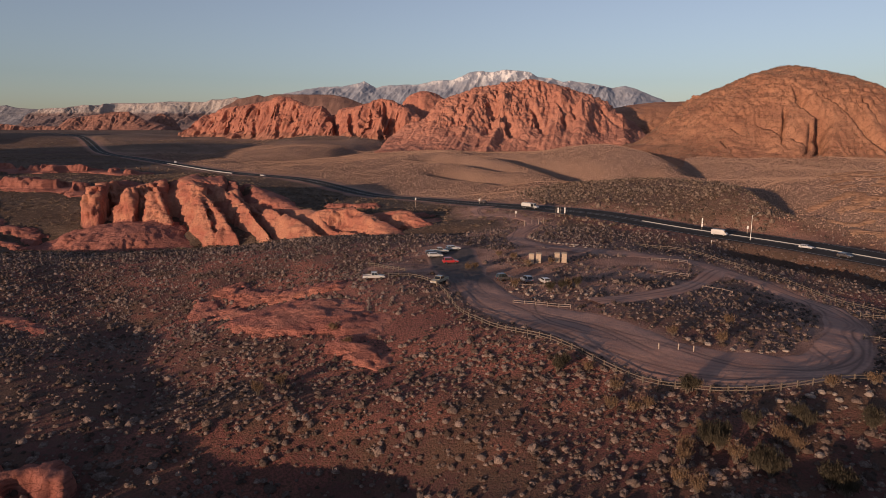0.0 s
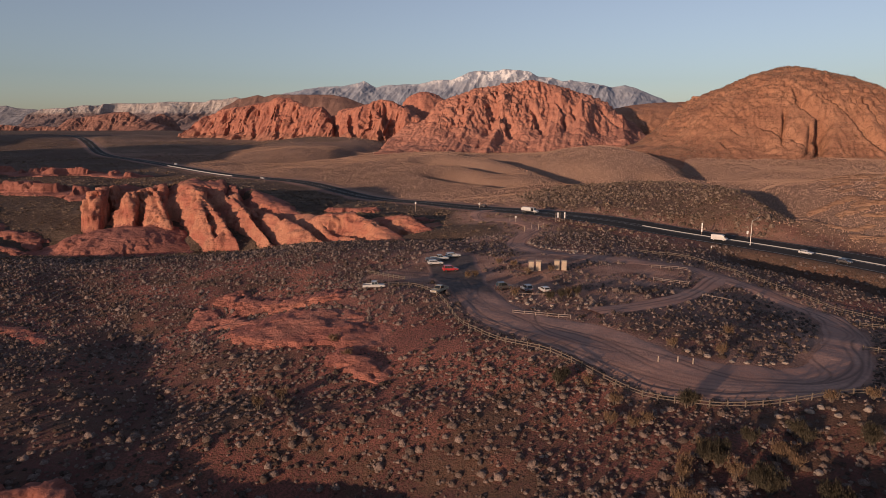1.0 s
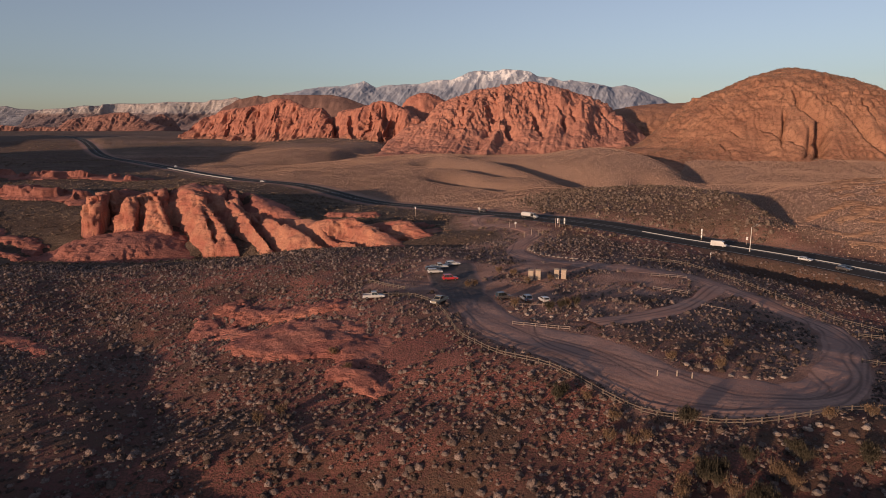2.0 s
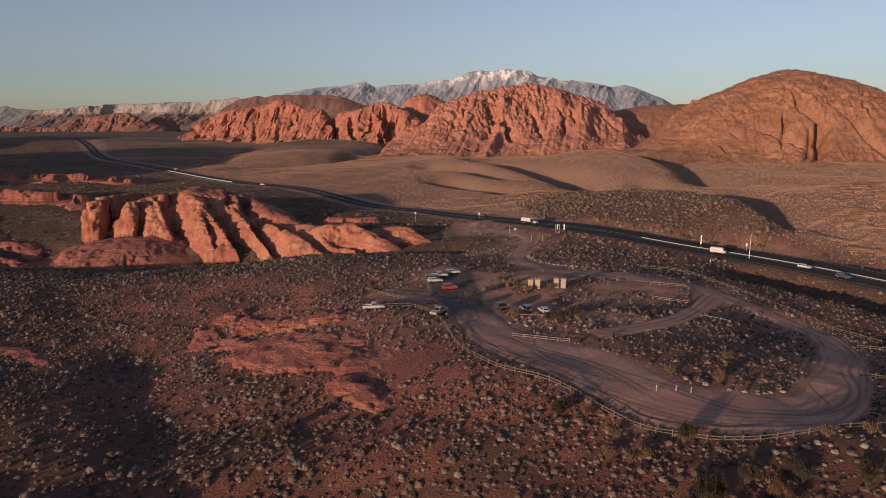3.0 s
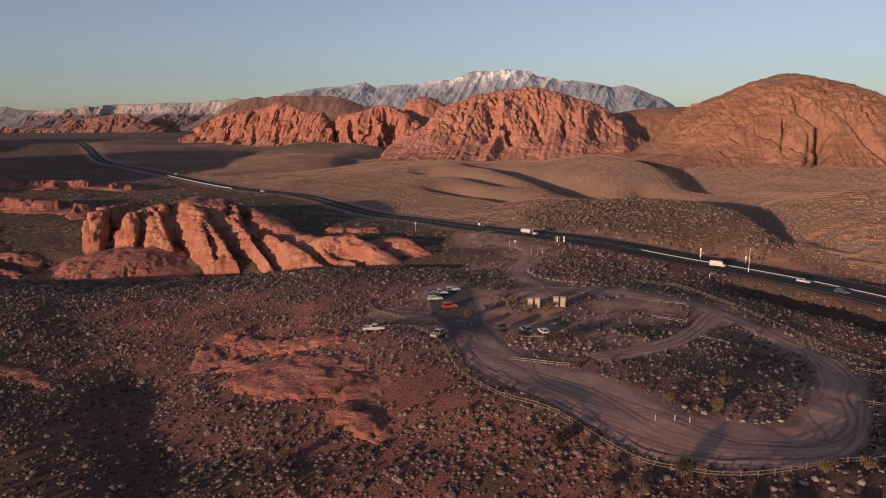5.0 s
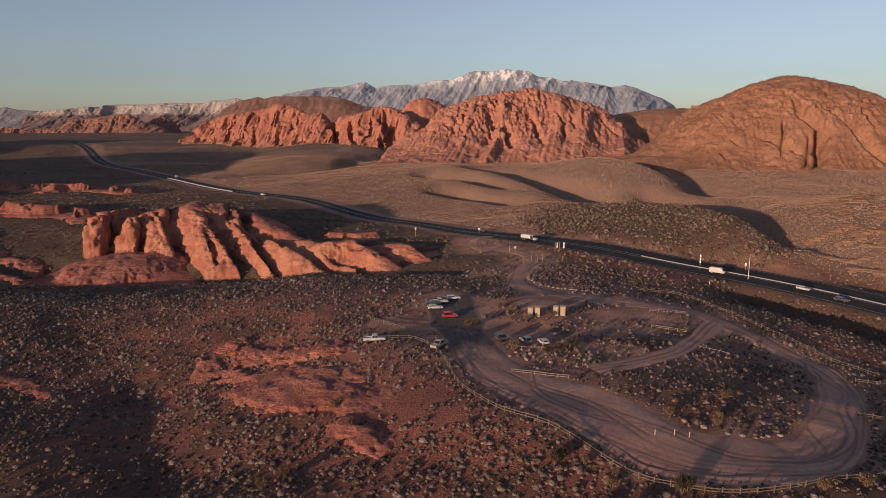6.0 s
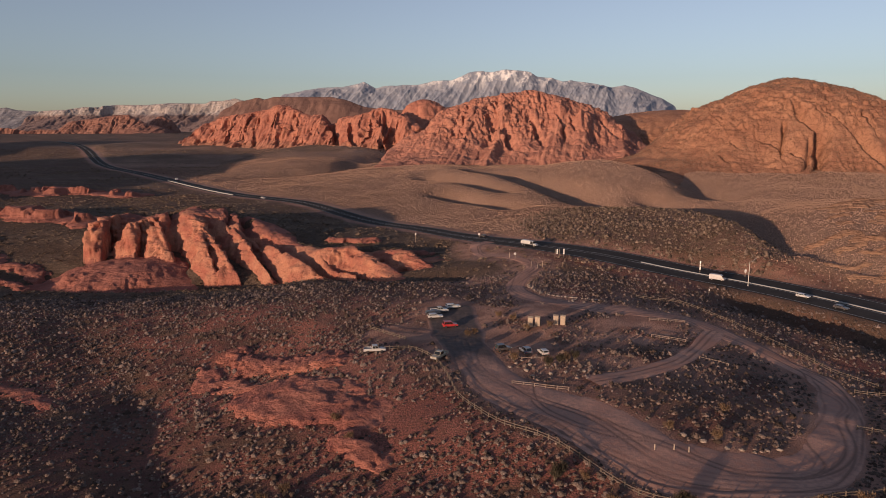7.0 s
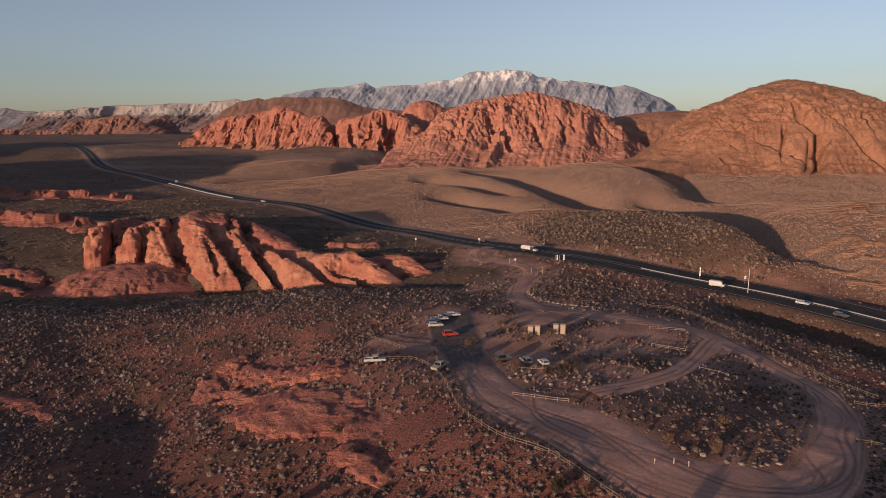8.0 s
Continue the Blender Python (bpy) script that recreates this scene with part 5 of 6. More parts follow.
GLASS_DARK.node_tree.nodes["Principled BSDF"].inputs["Base Color"].default_value = (0.012, 0.014, 0.016, 1)
RUBBER, STEEL = plain("tyre_rubber", (0.022, 0.021, 0.021), 0.9), plain("galvanised_steel", (0.50, 0.49, 0.47), 0.45, 0.9)
CHROME, BLACK = plain("dull_chrome", (0.6, 0.6, 0.6), 0.3, 1.0), plain("black_plastic", (0.03, 0.03, 0.032), 0.7)
LAMP_CLEAR, LAMP_RED = plain("lamp_lens", (0.75, 0.74, 0.70), 0.2), plain("tail_lens", (0.35, 0.02, 0.02), 0.3)
OLD_WOOD = plain("weathered_wood", (0.155, 0.118, 0.094), 0.9, 0, 0.45, 6.0)
RAIL_BOARD = plain("rail_board", (0.25, 0.185, 0.155), 0.9, 0, 0.35, 3.0)
PALE_BOARD = plain("pale_board", (0.42, 0.325, 0.25), 0.85, 0, 0.2, 2.0)
SIGN_WHITE, SIGN_BROWN = plain("sign_white", (0.75, 0.73, 0.70), 0.6), plain("sign_brown", (0.16, 0.085, 0.045), 0.7)
STONE = rock_material("pale_boulder_stone", (0.42, 0.34, 0.285), (0.32, 0.24, 0.20), (0.22, 0.15, 0.12), 6.0)


def paint(name, colour):
    m, n, l, b = mat(name, 0.35, 0.0, 0.5)
    b.inputs["Coat Weight"].default_value = 0.4
    dust = ramp(n, l, noise_of(n, l, place_of(n), 1.7, 5), 0.35, 0.75)
    l.new(mixed(n, l, dust, colour, tuple(0.75 * c + 0.25 * d for c, d in zip(colour, (0.33, 0.20, 0.14)))), b.inputs["Base Color"])
    return m


PAINT = {"white": paint("white_paint", (0.47, 0.46, 0.45)), "silver": paint("silver_paint", (0.50, 0.50, 0.50)), "red": paint("red_paint", (0.42, 0.022, 0.028)),
         "cream": paint("cream_paint", (0.34, 0.30, 0.23)), "dark": paint("charcoal_paint", (0.045, 0.047, 0.052)), "blue": paint("blue_grey_paint", (0.16, 0.19, 0.24))}


def wheel_mesh(r, w):
    bm = bmesh.new()
    bmesh.ops.create_cone(bm, cap_ends=True, segments=18, radius1=r, radius2=r, depth=w, matrix=pose(0, 0, 0, 0, 90, 0))
    bmesh.ops.bevel(bm, geom=[e for e in bm.edges if e.calc_length() < r], offset=r * 0.14, segments=2, affect="EDGES")
    tyre = bpy.data.meshes.new("tyre")
    bm.to_mesh(tyre), bm.free()
    tyre.materials.append(RUBBER)
    bm = bmesh.new()
    bmesh.ops.create_cone(bm, cap_ends=True, segments=14, radius1=r * 0.58, radius2=r * 0.5, depth=w * 1.06, matrix=pose(0, 0, 0, 0, 90, 0))
    rim = bpy.data.meshes.new("rim")
    bm.to_mesh(rim), bm.free()
    rim.materials.append(CHROME)
    return tyre, rim


WHEEL, BIG_WHEEL = wheel_mesh(0.37, 0.25), wheel_mesh(0.50, 0.32)


def add_wheels(car, axles, half, meshes, r):
    for y in axles:
        for s in (-1, 1):
            tyre = share("tyre", meshes[0], car, pose(s * half, y, r))
            share("rim", meshes[1], tyre, Matrix.Identity(4))


def pane(car, corners, name="window"):
    bm = bmesh.new()
    f = bm.faces.new([bm.verts.new(c) for c in corners])
    bmesh.ops.recalc_face_normals(bm, faces=bm.faces)
    bmesh.ops.solidify(bm, geom=[f], thickness=0.015)
    part(name, bm, GLASS_DARK, car)


def add_lamps(car, front, rear, z, half):
    for y, material, name in ((front, LAMP_CLEAR, "headlight"), (rear, LAMP_RED, "tail_light")):
        for s in (-1, 1):
            part(name, box(bmesh.new(), s * (half - 0.2), y, z, 0.32, 0.06, 0.16, 0.02), material, car)


def cabin(car, colour, y0, y1, base, top, half, rake_front, rake_rear, split=()):
    """A cabin with its pillars, roof and panes; y1 is its front."""
    part("cabin", extruded([(y0, base), (y1, base), (y1 - rake_front, top), (y0 + rake_rear, top)], half * 2, 0.05, 0.86, base + 0.1), colour, car)
    lo, hi = base + 0.08, top - 0.09
    k = lambda z: half * (1 - 0.14 * (z - base) / (top - base)) + 0.012
    front = lambda z: y1 - rake_front * (z - base) / (top - base)
    rear = lambda z: y0 + rake_rear * (z - base) / (top - base)
    pane(car, [(-k(lo) + 0.12, front(lo) + 0.012, lo), (k(lo) - 0.12, front(lo) + 0.012, lo), (k(hi) - 0.12, front(hi) + 0.012, hi), (-k(hi) + 0.12, front(hi) + 0.012, hi)], "windscreen")
    pane(car, [(-k(lo) + 0.14, rear(lo) - 0.012, lo), (k(lo) - 0.14, rear(lo) - 0.012, lo), (k(hi) - 0.14, rear(hi) - 0.012, hi), (-k(hi) + 0.14, rear(hi) - 0.012, hi)], "rear_window")
    cuts = [0.06, *split, 0.94]
    for a, b in zip(cuts, cuts[1:]):
        at = lambda u, z: rear(z) + (front(z) - rear(z)) * u
        for s in (-1, 1):
            pane(car, [(s * k(lo), at(a + 0.015, lo), lo), (s * k(lo), at(b - 0.015, lo), lo), (s * k(hi), at(b - 0.015, hi), hi), (s * k(hi), at(a + 0.015, hi), hi)], "side_window")


def pickup(label, colour, m, cap=False):
    car = thing("pickup_truck", label, "pickup truck", m, "parked vehicles")
    c = PAINT[colour]
    part("body", extruded([(-2.75, 0.5), (-2.75, 0.82), (-0.75, 0.82), (-0.75, 1.1), (1.2, 1.12), (2.55, 1.02), (2.75, 0.85), (2.75, 0.48)], 1.92, 0.05), c, car)
    for s in (-1, 1):
        part("bed_side", box(bmesh.new(), s * 0.9, -1.75, 0.97, 0.1, 1.98, 0.36, 0.025), c, car)
    part("tailgate", box(bmesh.new(), 0, -2.71, 0.97, 1.72, 0.09, 0.36, 0.025), c, car)
    cabin(car, c, -0.72, 1.3, 1.08, 1.84, 0.92, 0.62, 0.16, (0.48,))
    for y in (2.78, -2.8):
        part("bumper", box(bmesh.new(), 0, y, 0.56, 1.86, 0.14, 0.2, 0.04), CHROME, car)
    add_lamps(car, 2.74, -2.76, 0.86, 0.94)
    add_wheels(car, (-1.75, 1.8), 0.86, WHEEL, 0.37)
    return car


def wagon(label, colour, m, long=4.7, high=1.72, name="car"):
    car = thing(name, label, "car", m, "parked vehicles")
    c, h = PAINT[colour], long / 2
    part("body", extruded([(-h, 0.42), (-h, 0.95), (-h + 0.1, 1.02), (h * 0.42, 1.02), (h * 0.94, 0.86), (h, 0.7), (h, 0.4)], 1.84, 0.07), c, car)
    cabin(car, c, -h + 0.08, h * 0.46, 0.99, high, 0.88, 0.78, 0.34, (0.34, 0.66))
    for y in (h + 0.02, -h - 0.02):
        part("bumper", box(bmesh.new(), 0, y, 0.5, 1.72, 0.12, 0.22, 0.05), BLACK, car)
    add_lamps(car, h - 0.03, -h, 0.78, 0.9)
    add_wheels(car, (-h * 0.6, h * 0.62), 0.82, WHEEL, 0.36)
    return car


def van(label, colour, m):
    car = thing("van", label, "van", m, "vehicles on the highway")
    c = PAINT[colour]
    part("body", extruded([(-2.9, 0.45), (-2.9, 2.3), (-2.6, 2.42), (1.2, 2.42), (1.9, 2.1), (2.35, 1.3), (2.95, 1.05), (2.95, 0.45)], 1.98, 0.08, 0.93, 1.4), c, car)
    pane(car, [(-0.82, 1.98, 2.02), (0.82, 1.98, 2.02), (0.9, 2.36, 1.36), (-0.9, 2.36, 1.36)], "windscreen")
    for s in (-1, 1):
        pane(car, [(s * 0.95, 1.0, 1.4), (s * 0.95, 2.1, 1.4), (s * 0.93, 1.75, 2.0), (s * 0.93, 1.0, 2.0)], "side_window")
    add_lamps(car, 2.93, -2.92, 0.95, 0.95)
    add_wheels(car, (-1.8, 1.9), 0.9, WHEEL, 0.37)
    return car


def lorry(label, m):
    car = thing("truck", label, "truck", m, "vehicles on the highway")
    c = PAINT["white"]
    part("chassis", box(bmesh.new(), 0, -0.4, 0.85, 0.9, 8.4, 0.28, 0.03), BLACK, car)
    part("bonnet", extruded([(2.6, 0.75), (4.2, 0.75), (4.2, 1.45), (2.6, 1.75)], 1.9, 0.09), c, car)
    cabin(car, c, 0.9, 2.75, 1.1, 2.75, 1.12, 0.35, 0.05, (0.5,))
    part("tank", extruded([(-4.5, 1.15), (0.75, 1.15), (0.75, 2.5), (0.3, 2.9), (-4.1, 2.9), (-4.5, 2.4)], 2.35, 0.2, 0.8, 2.4), c, car)
    part("rear_hose_rack", box(bmesh.new(), 0, -4.65, 1.7, 1.9, 0.3, 0.9, 0.05), STEEL, car)
    add_lamps(car, 4.2, -4.55, 1.05, 1.0)
    add_wheels(car, (-3.4, -2.2, 3.3), 1.0, BIG_WHEEL, 0.5)
    return car


# parked vehicles on the dirt
pickup("white pickup truck parked behind the rail fence", "white", on_ground(-17.3, 161.5, -82, 0.05))
pickup("cream pickup truck with a dark loaded bed beside the fence", "cream", on_ground(-0.7, 156.0, 148, 0.15))
wagon("bright red off-road car parked on dark ground", "red", on_ground(2.2, 184.6, -78, 0.2), 4.5, 1.8)
wagon("white car parked nose to the scrub", "white", on_ground(-2.2, 193.4, -80, 0.2), 4.6, 1.5)
pickup("white pickup truck parked in the row of cars", "white", on_ground(-1.0, 199.0, -76, 0.2))
wagon("silver car parked at the end of the row", "silver", on_ground(3.3, 203.0, -74, 0.2), 4.6, 1.5)
wagon("dark car parked between two white ones", "dark", on_ground(-3.0, 196.3, -80, 0.2), 4.6, 1.45)
wagon("dark off-road car beside the scrub island", "dark", on_ground(15.8, 165.0, -70, 0.1), 4.2, 1.85)
wagon("dark off-road car with a pale windscreen by the rail", "blue", on_ground(21.6, 164.0, 20, 0.1), 4.0, 1.75)
wagon("small white car by the rail", "white", on_ground(26.0, 163.0, 15, 0.1), 3.9, 1.5)


def on_road(near_x, off, back=False):
    i = int(np.argmin(np.abs(ROAD[:, 0] - near_x) + (ROAD[:, 1] < 60) * 1e4))
    d = ROAD[min(i + 2, len(ROAD) - 1), :2] - ROAD[i - 2, :2]
    d /= np.hypot(*d)
    x, y = ROAD[i, 0] - d[1] * off, ROAD[i, 1] + d[0] * off
    return pose(x, y, ground_at(x, y) + 0.11, 0, 0, math.degrees(math.atan2(-d[0], d[1])) + (180 if back else 0))


tagged(lorry("white water tank truck driving on the highway", on_road(45, -5)), group="vehicles on the highway")
van("white delivery van on the highway", "white", on_road(112, -5))
tagged(wagon("silver car on the highway's near lanes", "silver", on_road(134, -5), 4.6, 1.5), group="vehicles on the highway")
tagged(wagon("dark car on the highway's near lanes", "dark", on_road(143, -8.5), 4.6, 1.5), group="vehicles on the highway")
tagged(pickup("white pickup truck on the highway", "white", on_road(152.5, -5)), group="vehicles on the highway")
tagged(wagon("dark car on the highway's far lanes", "dark", on_road(18, 5, True), 4.6, 1.5), group="vehicles on the highway")
tagged(wagon("white car far along the highway", "white", on_road(-140, -5), 4.7, 1.6), group="vehicles on the highway")
tagged(van("white van far along the highway", "white", on_road(-290, 5, True)), group="vehicles on the highway")


# ---- fences and rails ----
def post_mesh(h, w, wood=None):
    bm = box(bmesh.new(), 0, 0, h / 2 - 0.15, w, w, h + 0.3, 0.02)
    me = bpy.data.meshes.new("post")
    bm.to_mesh(me), bm.free()
    me.materials.append(wood or OLD_WOOD)
    return me


def rail_mesh(size, h, wood=None):
    bm = box(bmesh.new(), 0, size / 2, 0, 0.07, size, h, 0.012)
    me = bpy.data.meshes.new("rail")
    bm.to_mesh(me), bm.free()
    me.materials.append(wood or OLD_WOOD)
    return me


GAP = 2.5
POST, RAIL, LOW_POST = post_mesh(1.25, 0.20), rail_mesh(GAP + 0.1, 0.15), post_mesh(1.0, 0.18, RAIL_BOARD)
PALE_RAIL = rail_mesh(GAP + 0.1, 0.13, RAIL_BOARD)


def rail_fence(label, points, heights, post=POST, group="rail fences"):
    line = spline(points, GAP) if len(points) > 2 else np.linspace(points[0], points[1], max(2, round(math.dist(*points) / GAP) + 1))
    z = terrain(line[:, 0], line[:, 1])
    ob = thing("rail_fence", label, "fence", pose(line[0, 0], line[0, 1], z[0]), group)
    r = random.Random(len(points) * 7 + int(abs(points[0][0])))
    for i in range(len(line)):
        p = Vector((line[i, 0] - line[0, 0], line[i, 1] - line[0, 1], z[i] - z[0]))
        share("post", post, ob, Matrix.Translation(p) @ pose(0, 0, r.uniform(-0.06, 0.05), r.uniform(-2, 2), r.uniform(-2, 2), r.uniform(0, 90)))
        if i + 1 < len(line):
            q = Vector((line[i + 1, 0] - line[0, 0], line[i + 1, 1] - line[0, 1], z[i + 1] - z[0]))
            turn = (q - p).to_track_quat("Y", "Z").to_matrix().to_4x4()
            for h in heights:
                share("rail", PALE_RAIL if post is LOW_POST else RAIL, ob, Matrix.Translation(p + Vector((0, 0, h + r.uniform(-0.03, 0.03)))) @ turn @ Matrix.Diagonal((1, (q - p).length / GAP, 1, 1)))
    return ob


rail_fence("long weathered wooden rail fence curving round the car park", [(-21, 163), (-13, 162), (-7, 162), (0.0, 150), (4.0, 135), (12, 121.5), (18, 116.5), (22, 112), (27.6, 104), (31.8, 99), (37, 96), (44.7, 92.6), (53, 92.4), (58, 93.5), (63, 94.6), (70.4, 96.6), (80, 101), (92, 108), (104, 117)], (0.45, 0.95))
rail_fence("pale wooden parking rail on low posts", [(16, 143.5), (28.2, 139.6)], (0.38, 0.84), LOW_POST)
rail_fence("wooden parking rail beside the scrub", [(62.8, 193.2), (73.4, 193.0)], (0.38, 0.84), LOW_POST)
rail_fence("wooden parking rail at the bay's edge", [(59, 179), (67.6, 176)], (0.38, 0.84), LOW_POST)
rail_fence("wooden rail fence between car park and highway", [(68, 225), (72, 223), (81, 219.5), (90.6, 198), (96.4, 175), (101.8, 158), (106, 149)], (0.45, 0.95))
rail_fence("short pale wooden rail at the lot's corner", [(83, 124), (95, 119)], (0.45, 0.9))
rail_fence("wooden rail fence across the lot's far corner", [(97, 147), (103, 145.5), (116, 147)], (0.45, 0.9))
rail_fence("short wooden rail in the scrub island", [(66, 162), (71.5, 157.3)], (0.78,), LOW_POST)
rail_fence("wooden rail fence running down to the parked cars", [(-21, 186), (-15, 178), (-9, 171)], (0.45, 0.9))
rail_fence("low wooden rail in front of parked off-road cars", [(17.5, 159.4), (27.5, 158.6)], (0.7,), LOW_POST)
for x, y in ((38.6, 112.0), (42.2, 112.2), (44.7, 111.6)):
    ob = thing("marker_post", "short pale wooden post standing in the dirt", "post", on_ground(x, y, 20), "posts in the dirt")
    part("post", box(bmesh.new(), 0, 0, 0.55, 0.16, 0.16, 1.4, 0.02), PALE_BOARD, ob)


# ---- toilets, signs, lamp ----
def booth(x, y, turn):
    ob = thing("toilet_booth", "tall pale toilet booth with a dark door gap", "toilet booth", on_ground(x, y, turn), "toilet booths")
    part("wall", box(bmesh.new(), 0, 0, 1.3, 1.45, 1.5, 2.6, 0.04), PALE_BOARD, ob)
    part("roof", extruded([(-0.85, 2.6), (0.85, 2.6), (0.85, 2.72), (0.0, 2.98), (-0.85, 2.72)], 1.6, 0.03), PALE_BOARD, ob)
    door = part("door", box(bmesh.new(), 0.1, -0.77, 1.1, 0.8, 0.05, 1.95, 0.015), PALE_BOARD, ob)
    part("handle", box(bmesh.new(), 0.4, -0.82, 1.05, 0.05, 0.05, 0.16, 0.01), STEEL, door)
    part("vent_pipe", rod(bmesh.new(), (-0.5, 0.5, 2.5), (-0.5, 0.5, 3.3), 0.07, 0.07), BLACK, ob)


for x, y in ((25.6, 185.4), (27.7, 185.6), (33.3, 187.2), (35.4, 187.4)):
    booth(x, y, -12)


def street_lamp(x, y, turn):
    ob = thing("street_lamp", "tall galvanised street lamp with a curved arm", "street lamp", on_ground(x, y, turn), "")
    part("base", rod(bmesh.new(), (0, 0, -0.3), (0, 0, 0.5), 0.32, 0.26, 12), CONCRETE, ob)
    part("pole", rod(bmesh.new(), (0, 0, 0.4), (0, 0, 9.6), 0.15, 0.09, 10), STEEL, ob)
    bm = bmesh.new()
    pts = [(2.6 * math.sin(a), 0, 9.55 + 1.0 * (1 - math.cos(a))) for a in np.linspace(0, math.pi / 2, 7)]
    for a, b in zip(pts, pts[1:]):
        rod(bm, a, b, 0.06, 0.06, 6)
    part("arm", bm, STEEL, ob)
    head = part("lamp_head", box(bmesh.new(), 2.95, 0, 10.52, 0.85, 0.34, 0.16, 0.05), STEEL, ob)
    part("lens", box(bmesh.new(), 3.0, 0, 10.42, 0.5, 0.24, 0.05, 0.02), LAMP_CLEAR, head)


street_lamp(117.6, 247.5, 25)


def road_sign(x, y, turn, posts, high, panel, label, colour, width=1.2):
    ob = thing("road_sign", label, "sign", on_ground(x, y, turn), "road signs")
    for s in posts:
        part("post", box(bmesh.new(), s, 0, high / 2 - 0.2, 0.14, 0.14, high + 0.4, 0.02), PALE_BOARD, ob)
    if panel:
        board = part("panel", box(bmesh.new(), 0, -0.1, high - panel / 2, width, 0.06, panel, 0.015), colour, ob)
        for k in range(2):
            part("lettering_bar", box(bmesh.new(), 0, -0.135, high - panel * (0.35 + 0.3 * k), width * 0.6, 0.012, panel * 0.1), SIGN_BROWN if colour is SIGN_WHITE else SIGN_WHITE, board)


road_sign(106.5, 267.0, -20, (0.0,), 4.9, 3.6, "tall narrow white sign beside the highway", SIGN_WHITE, 0.5)
road_sign(50.0, 283.0, 0, (-0.9, 0.9), 4.0, 2.2, "brown two-post sign with its back to the light", SIGN_WHITE, 0.55)
road_sign(53.0, 283.5, 0, (0.0,), 4.0, 2.4, "pale narrow sign beside the highway entrance", SIGN_WHITE, 0.6)
for x, y in ((41.4, 268), (39.2, 266), (36.8, 268.5), (29.5, 286), (33.0, 262)):
    road_sign(x, y, 0, (0.0,), 2.6, 0.0, "pale wooden gate post by the entrance", SIGN_WHITE)
road_sign(31.8, 284, 10, (0.0,), 2.8, 0.9, "small white sign at the entrance", SIGN_WHITE, 0.8)
road_sign(98.0, 236, 0, (0.0,), 2.4, 0.7, "small sign post on the highway's shoulder", SIGN_WHITE, 0.3)
road_sign(-14.0, 337, 0, (0.0,), 5.0, 1.0, "tall sign post above the wash", SIGN_WHITE, 0.7)
road_sign(19.0, 339, 0, (0.0,), 3.0, 1.0, "small white sign at the junction", SIGN_WHITE, 0.9)
road_sign(123.0, 262, -10, (0.0,), 3.2, 1.2, "small pale sign on the far shoulder", SIGN_WHITE, 0.7)


# ---- stones and tall shrubs ----
def boulder_mesh(seed):
    bm = bmesh.new()
    bmesh.ops.create_icosphere(bm, subdivisions=2, radius=1)
    for v in bm.verts:
        k = 1 + 0.32 * noise.noise(v.co * 1.3 + Vector((seed * 7.1, 0, 0))) + 0.14 * noise.noise(v.co * 3.1 + Vector((0, seed * 3.3, 0)))
        v.co = Vector((v.co.x * k, v.co.y * k * 0.85, max(v.co.z * k * 0.62, -0.25)))
    me = bpy.data.meshes.new("boulder")
    bm.to_mesh(me), bm.free()
    me.materials.append(STONE)
    return me


BOULDERS = [boulder_mesh(k) for k in range(6)]
rocks = random.Random(17)
spots = [(55, 113.0), (57, 112.2), (59.5, 112.8), (62, 113.2), (52.5, 113.6), (64.5, 114.4), (49, 116), (46, 118), (66, 115)]
spots += [(rocks.uniform(47, 64), rocks.uniform(68, 90)) for _ in range(26)] + [(rocks.uniform(12, 36), rocks.uniform(146, 160)) for _ in range(22)]
spots += [(rocks.uniform(36, 48), rocks.uniform(212, 222)) for _ in range(8)]
edge = spline([(33.6, 262), (31.6, 250), (32.6, 238), (35.4, 226), (46, 219.6), (56, 215)], 1.3)
spots += [(px + rocks.uniform(-0.5, 0.5), py + rocks.uniform(-0.4, 0.4)) for px, py in edge]
for x, y in spots:
    if along(np.array([x]), np.array([y]), LOT)[0][0] > (6.5 if y < 205 else 3.6):
        ob = new("boulder", rocks.choice(BOULDERS))
        k = rocks.uniform(0.35, 0.7) if y < 95 else rocks.uniform(0.3, 0.75)
        ob.matrix_world = on_ground(x, y, rocks.uniform(0, 360), 0.1 * k) @ Matrix.Diagonal((k, k, k, 1))
        tagged(ob, "pale rounded boulder lying on the soil", "boulder", "boulders")


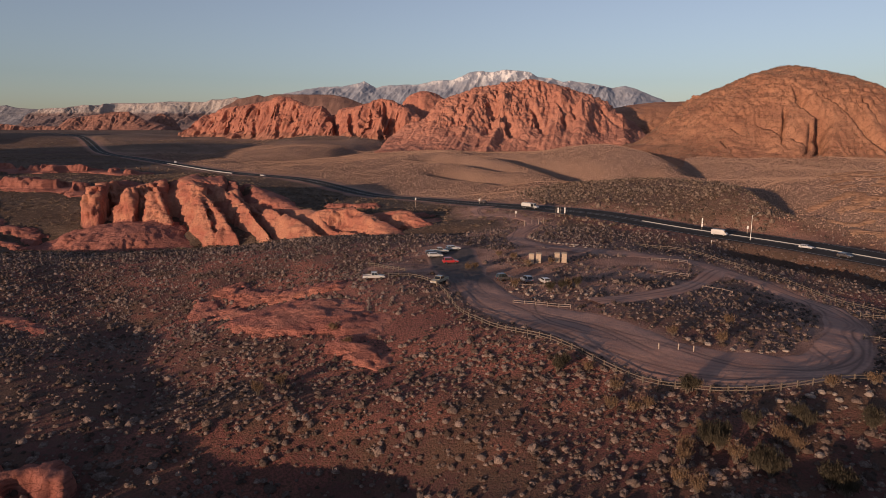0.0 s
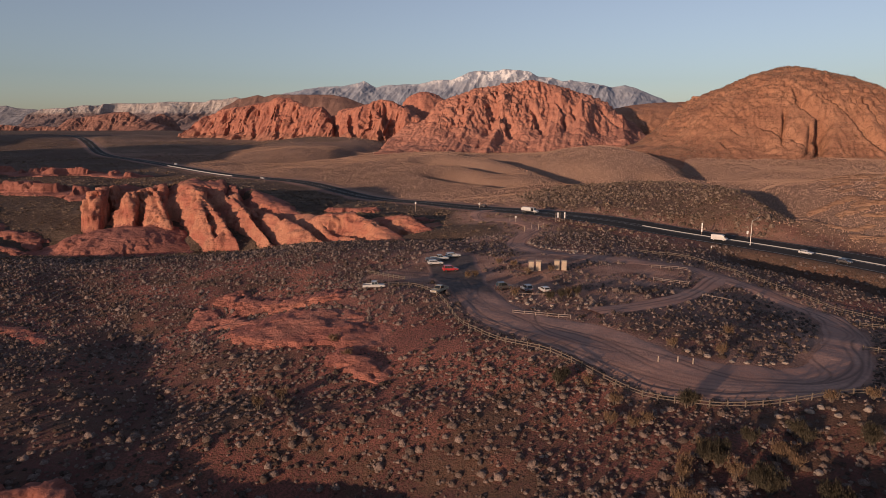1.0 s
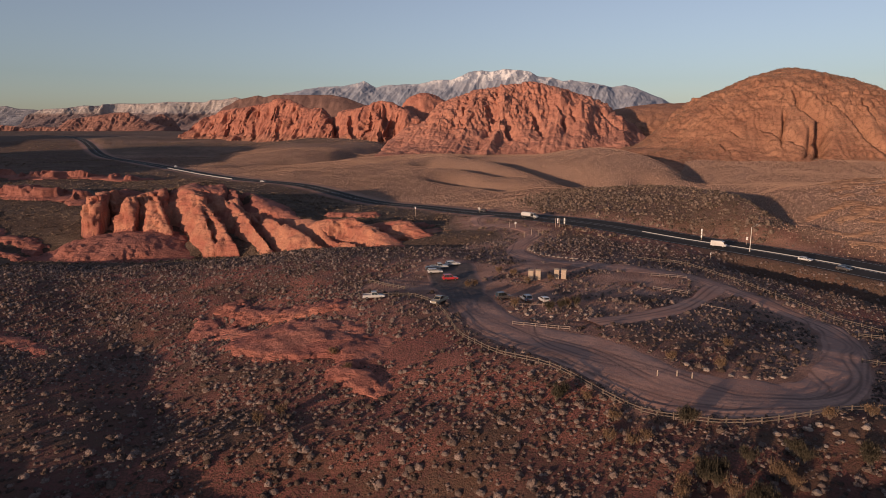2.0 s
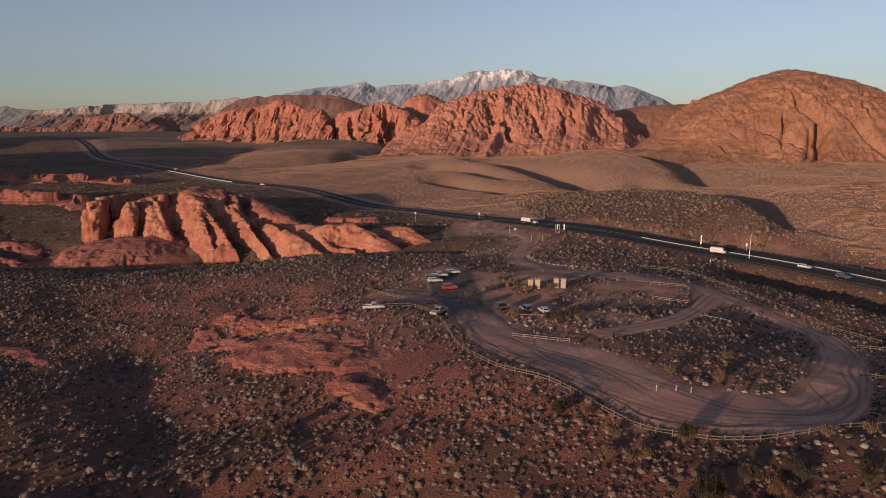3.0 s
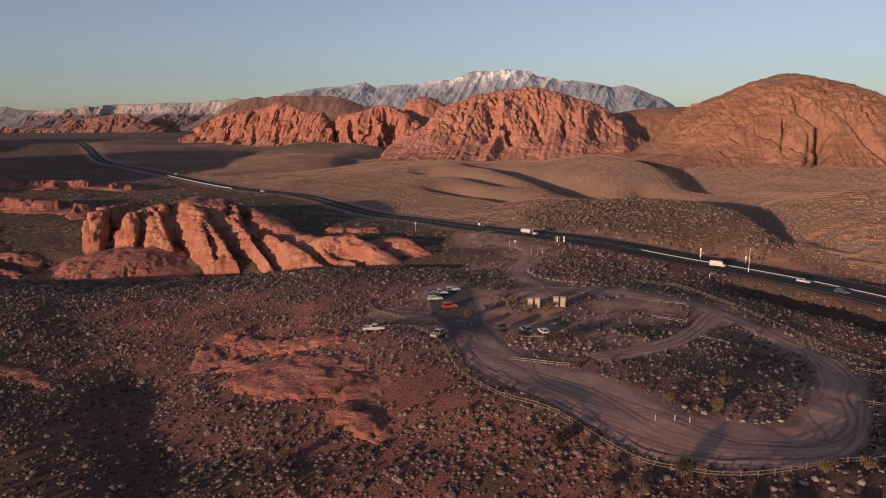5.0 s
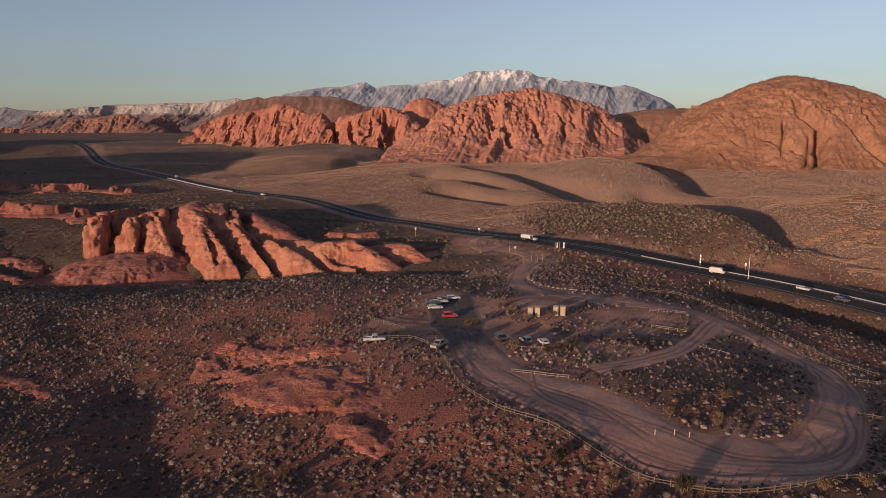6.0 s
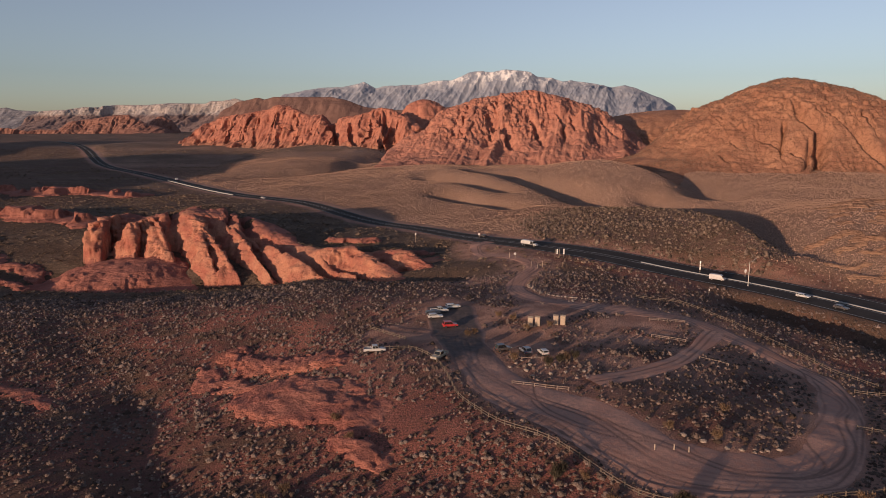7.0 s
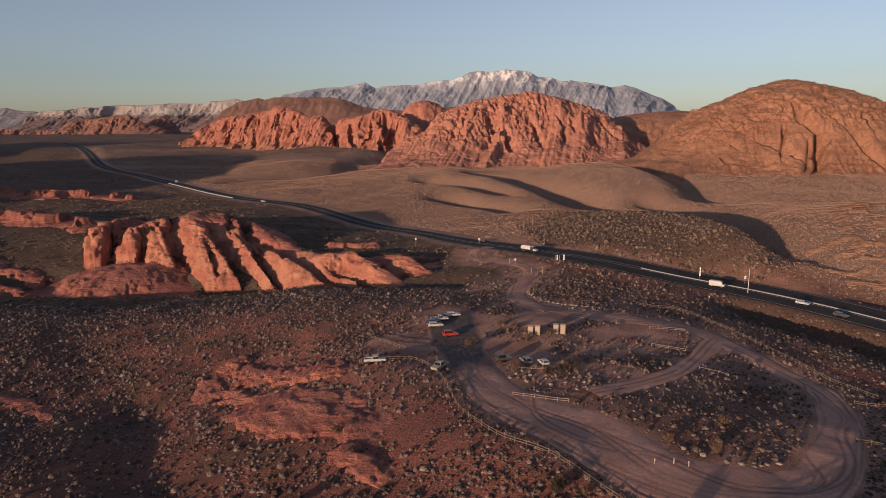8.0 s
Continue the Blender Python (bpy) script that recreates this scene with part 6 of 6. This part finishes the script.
def shrub_parts(seed, high, spread, leafy, material):
    r = np.random.default_rng(seed)
    bm = bmesh.new()
    tips = []
    for k in range(18):
        a, lean = r.uniform(0, 2 * np.pi), r.uniform(0.15, 1.0)
        base = Vector((0.12 * math.cos(a), 0.12 * math.sin(a), -0.1))
        mid = base + Vector((math.cos(a) * lean * spread * 0.4, math.sin(a) * lean * spread * 0.4, high * 0.5))
        tip = mid + Vector((math.cos(a + 0.4) * lean * spread * 0.6, math.sin(a + 0.4) * lean * spread * 0.6, high * 0.5 * r.uniform(0.55, 1.0)))
        rod(bm, base, mid, 0.045, 0.025, 4)
        rod(bm, mid, tip, 0.025, 0.01, 4)
        tips.append((mid, tip))
    stems = bpy.data.meshes.new("woody_base")
    bm.to_mesh(stems), bm.free()
    stems.materials.append(OLD_WOOD)
    tri = []
    for k in range(leafy):
        mid, tip = tips[r.integers(len(tips))]
        c = np.array(mid.lerp(tip, r.uniform(0.0, 1.1))) + r.normal(0, 0.18, 3) * spread
        out = r.normal(0, 0.05, (3, 3))
        out[0, 2] += r.uniform(0.12, 0.42)
        tri.append(c + out)
    v = np.array(tri).reshape(-1, 3)
    v[:, 2] = np.maximum(v[:, 2], 0.05)
    tone = np.repeat(r.uniform(0.1, 0.9, leafy), 3)
    return stems, mesh_from("foliage", v, np.arange(len(v)).reshape(-1, 3), material, flat=True, attrs={"tone": tone})


TWIG = scrub_material("dry_twig_leaf", (0.28, 0.178, 0.108), (0.13, 0.082, 0.052))
GREEN = scrub_material("dark_shrub_leaf", (0.085, 0.075, 0.05), (0.035, 0.034, 0.026))
shrubs = [shrub_parts(201, 2.4, 1.35, 800, TWIG), shrub_parts(202, 1.7, 1.2, 600, TWIG), shrub_parts(203, 2.3, 1.25, 1500, GREEN)]
for kind, label, places in (
        (0, "tall dry straw-coloured shrub with thin stems", ((31.3, 77.9), (30.2, 76), (28.0, 71.5), (29.4, 69.5), (36.3, 75.3), (43.3, 78.3), (44.6, 76.5), (-30, 101), (-27, 104), (51.5, 116), (18, 158), (31, 157))),
        (1, "brown bushy dry shrub", ((27.8, 89.7), (30, 90.6), (25, 91.5), (36, 78.5), (45, 79), (27, 97), (24, 103), (39, 95.5), (44, 120), (58, 128), (21, 190), (31, 184.5), (24, 182), (17, 193), (-18, 120), (-22, 128), (7, 176.5), (9, 178), (35, 82), (57.5, 91.5), (64, 92), (70.5, 95.5))),
        (2, "dark evergreen desert shrub", ((19.0, 103.2), (20, 104.2), (37.3, 94.5), (38.2, 95), (34.4, 79.2), (35.4, 78.2), (34.8, 80.6), (36.6, 80), (38.4, 73.6), (39.2, 72.2), (40.4, 73), (39.6, 74.8), (45.8, 67.9), (46.8, 69.4), (45.2, 70), (46.2, 71.6), (48.3, 81.6), (47.8, 83.2), (56.7, 80.7), (57.8, 82), (41.3, 81.9), (29, 156), (33, 158), (26, 154.5), (82, 112), (81, 104), (84, 108), (86, 104), (88, 110), (72, 96)))):
    for k, (x, y) in enumerate(places):
        ob = thing("desert_shrub", label, "shrub", on_ground(x, y, 67 * k), "desert shrubs")
        share("woody_base", shrubs[kind][0], ob, Matrix.Identity(4))
        share("foliage", shrubs[kind][1], ob, Matrix.Identity(4))
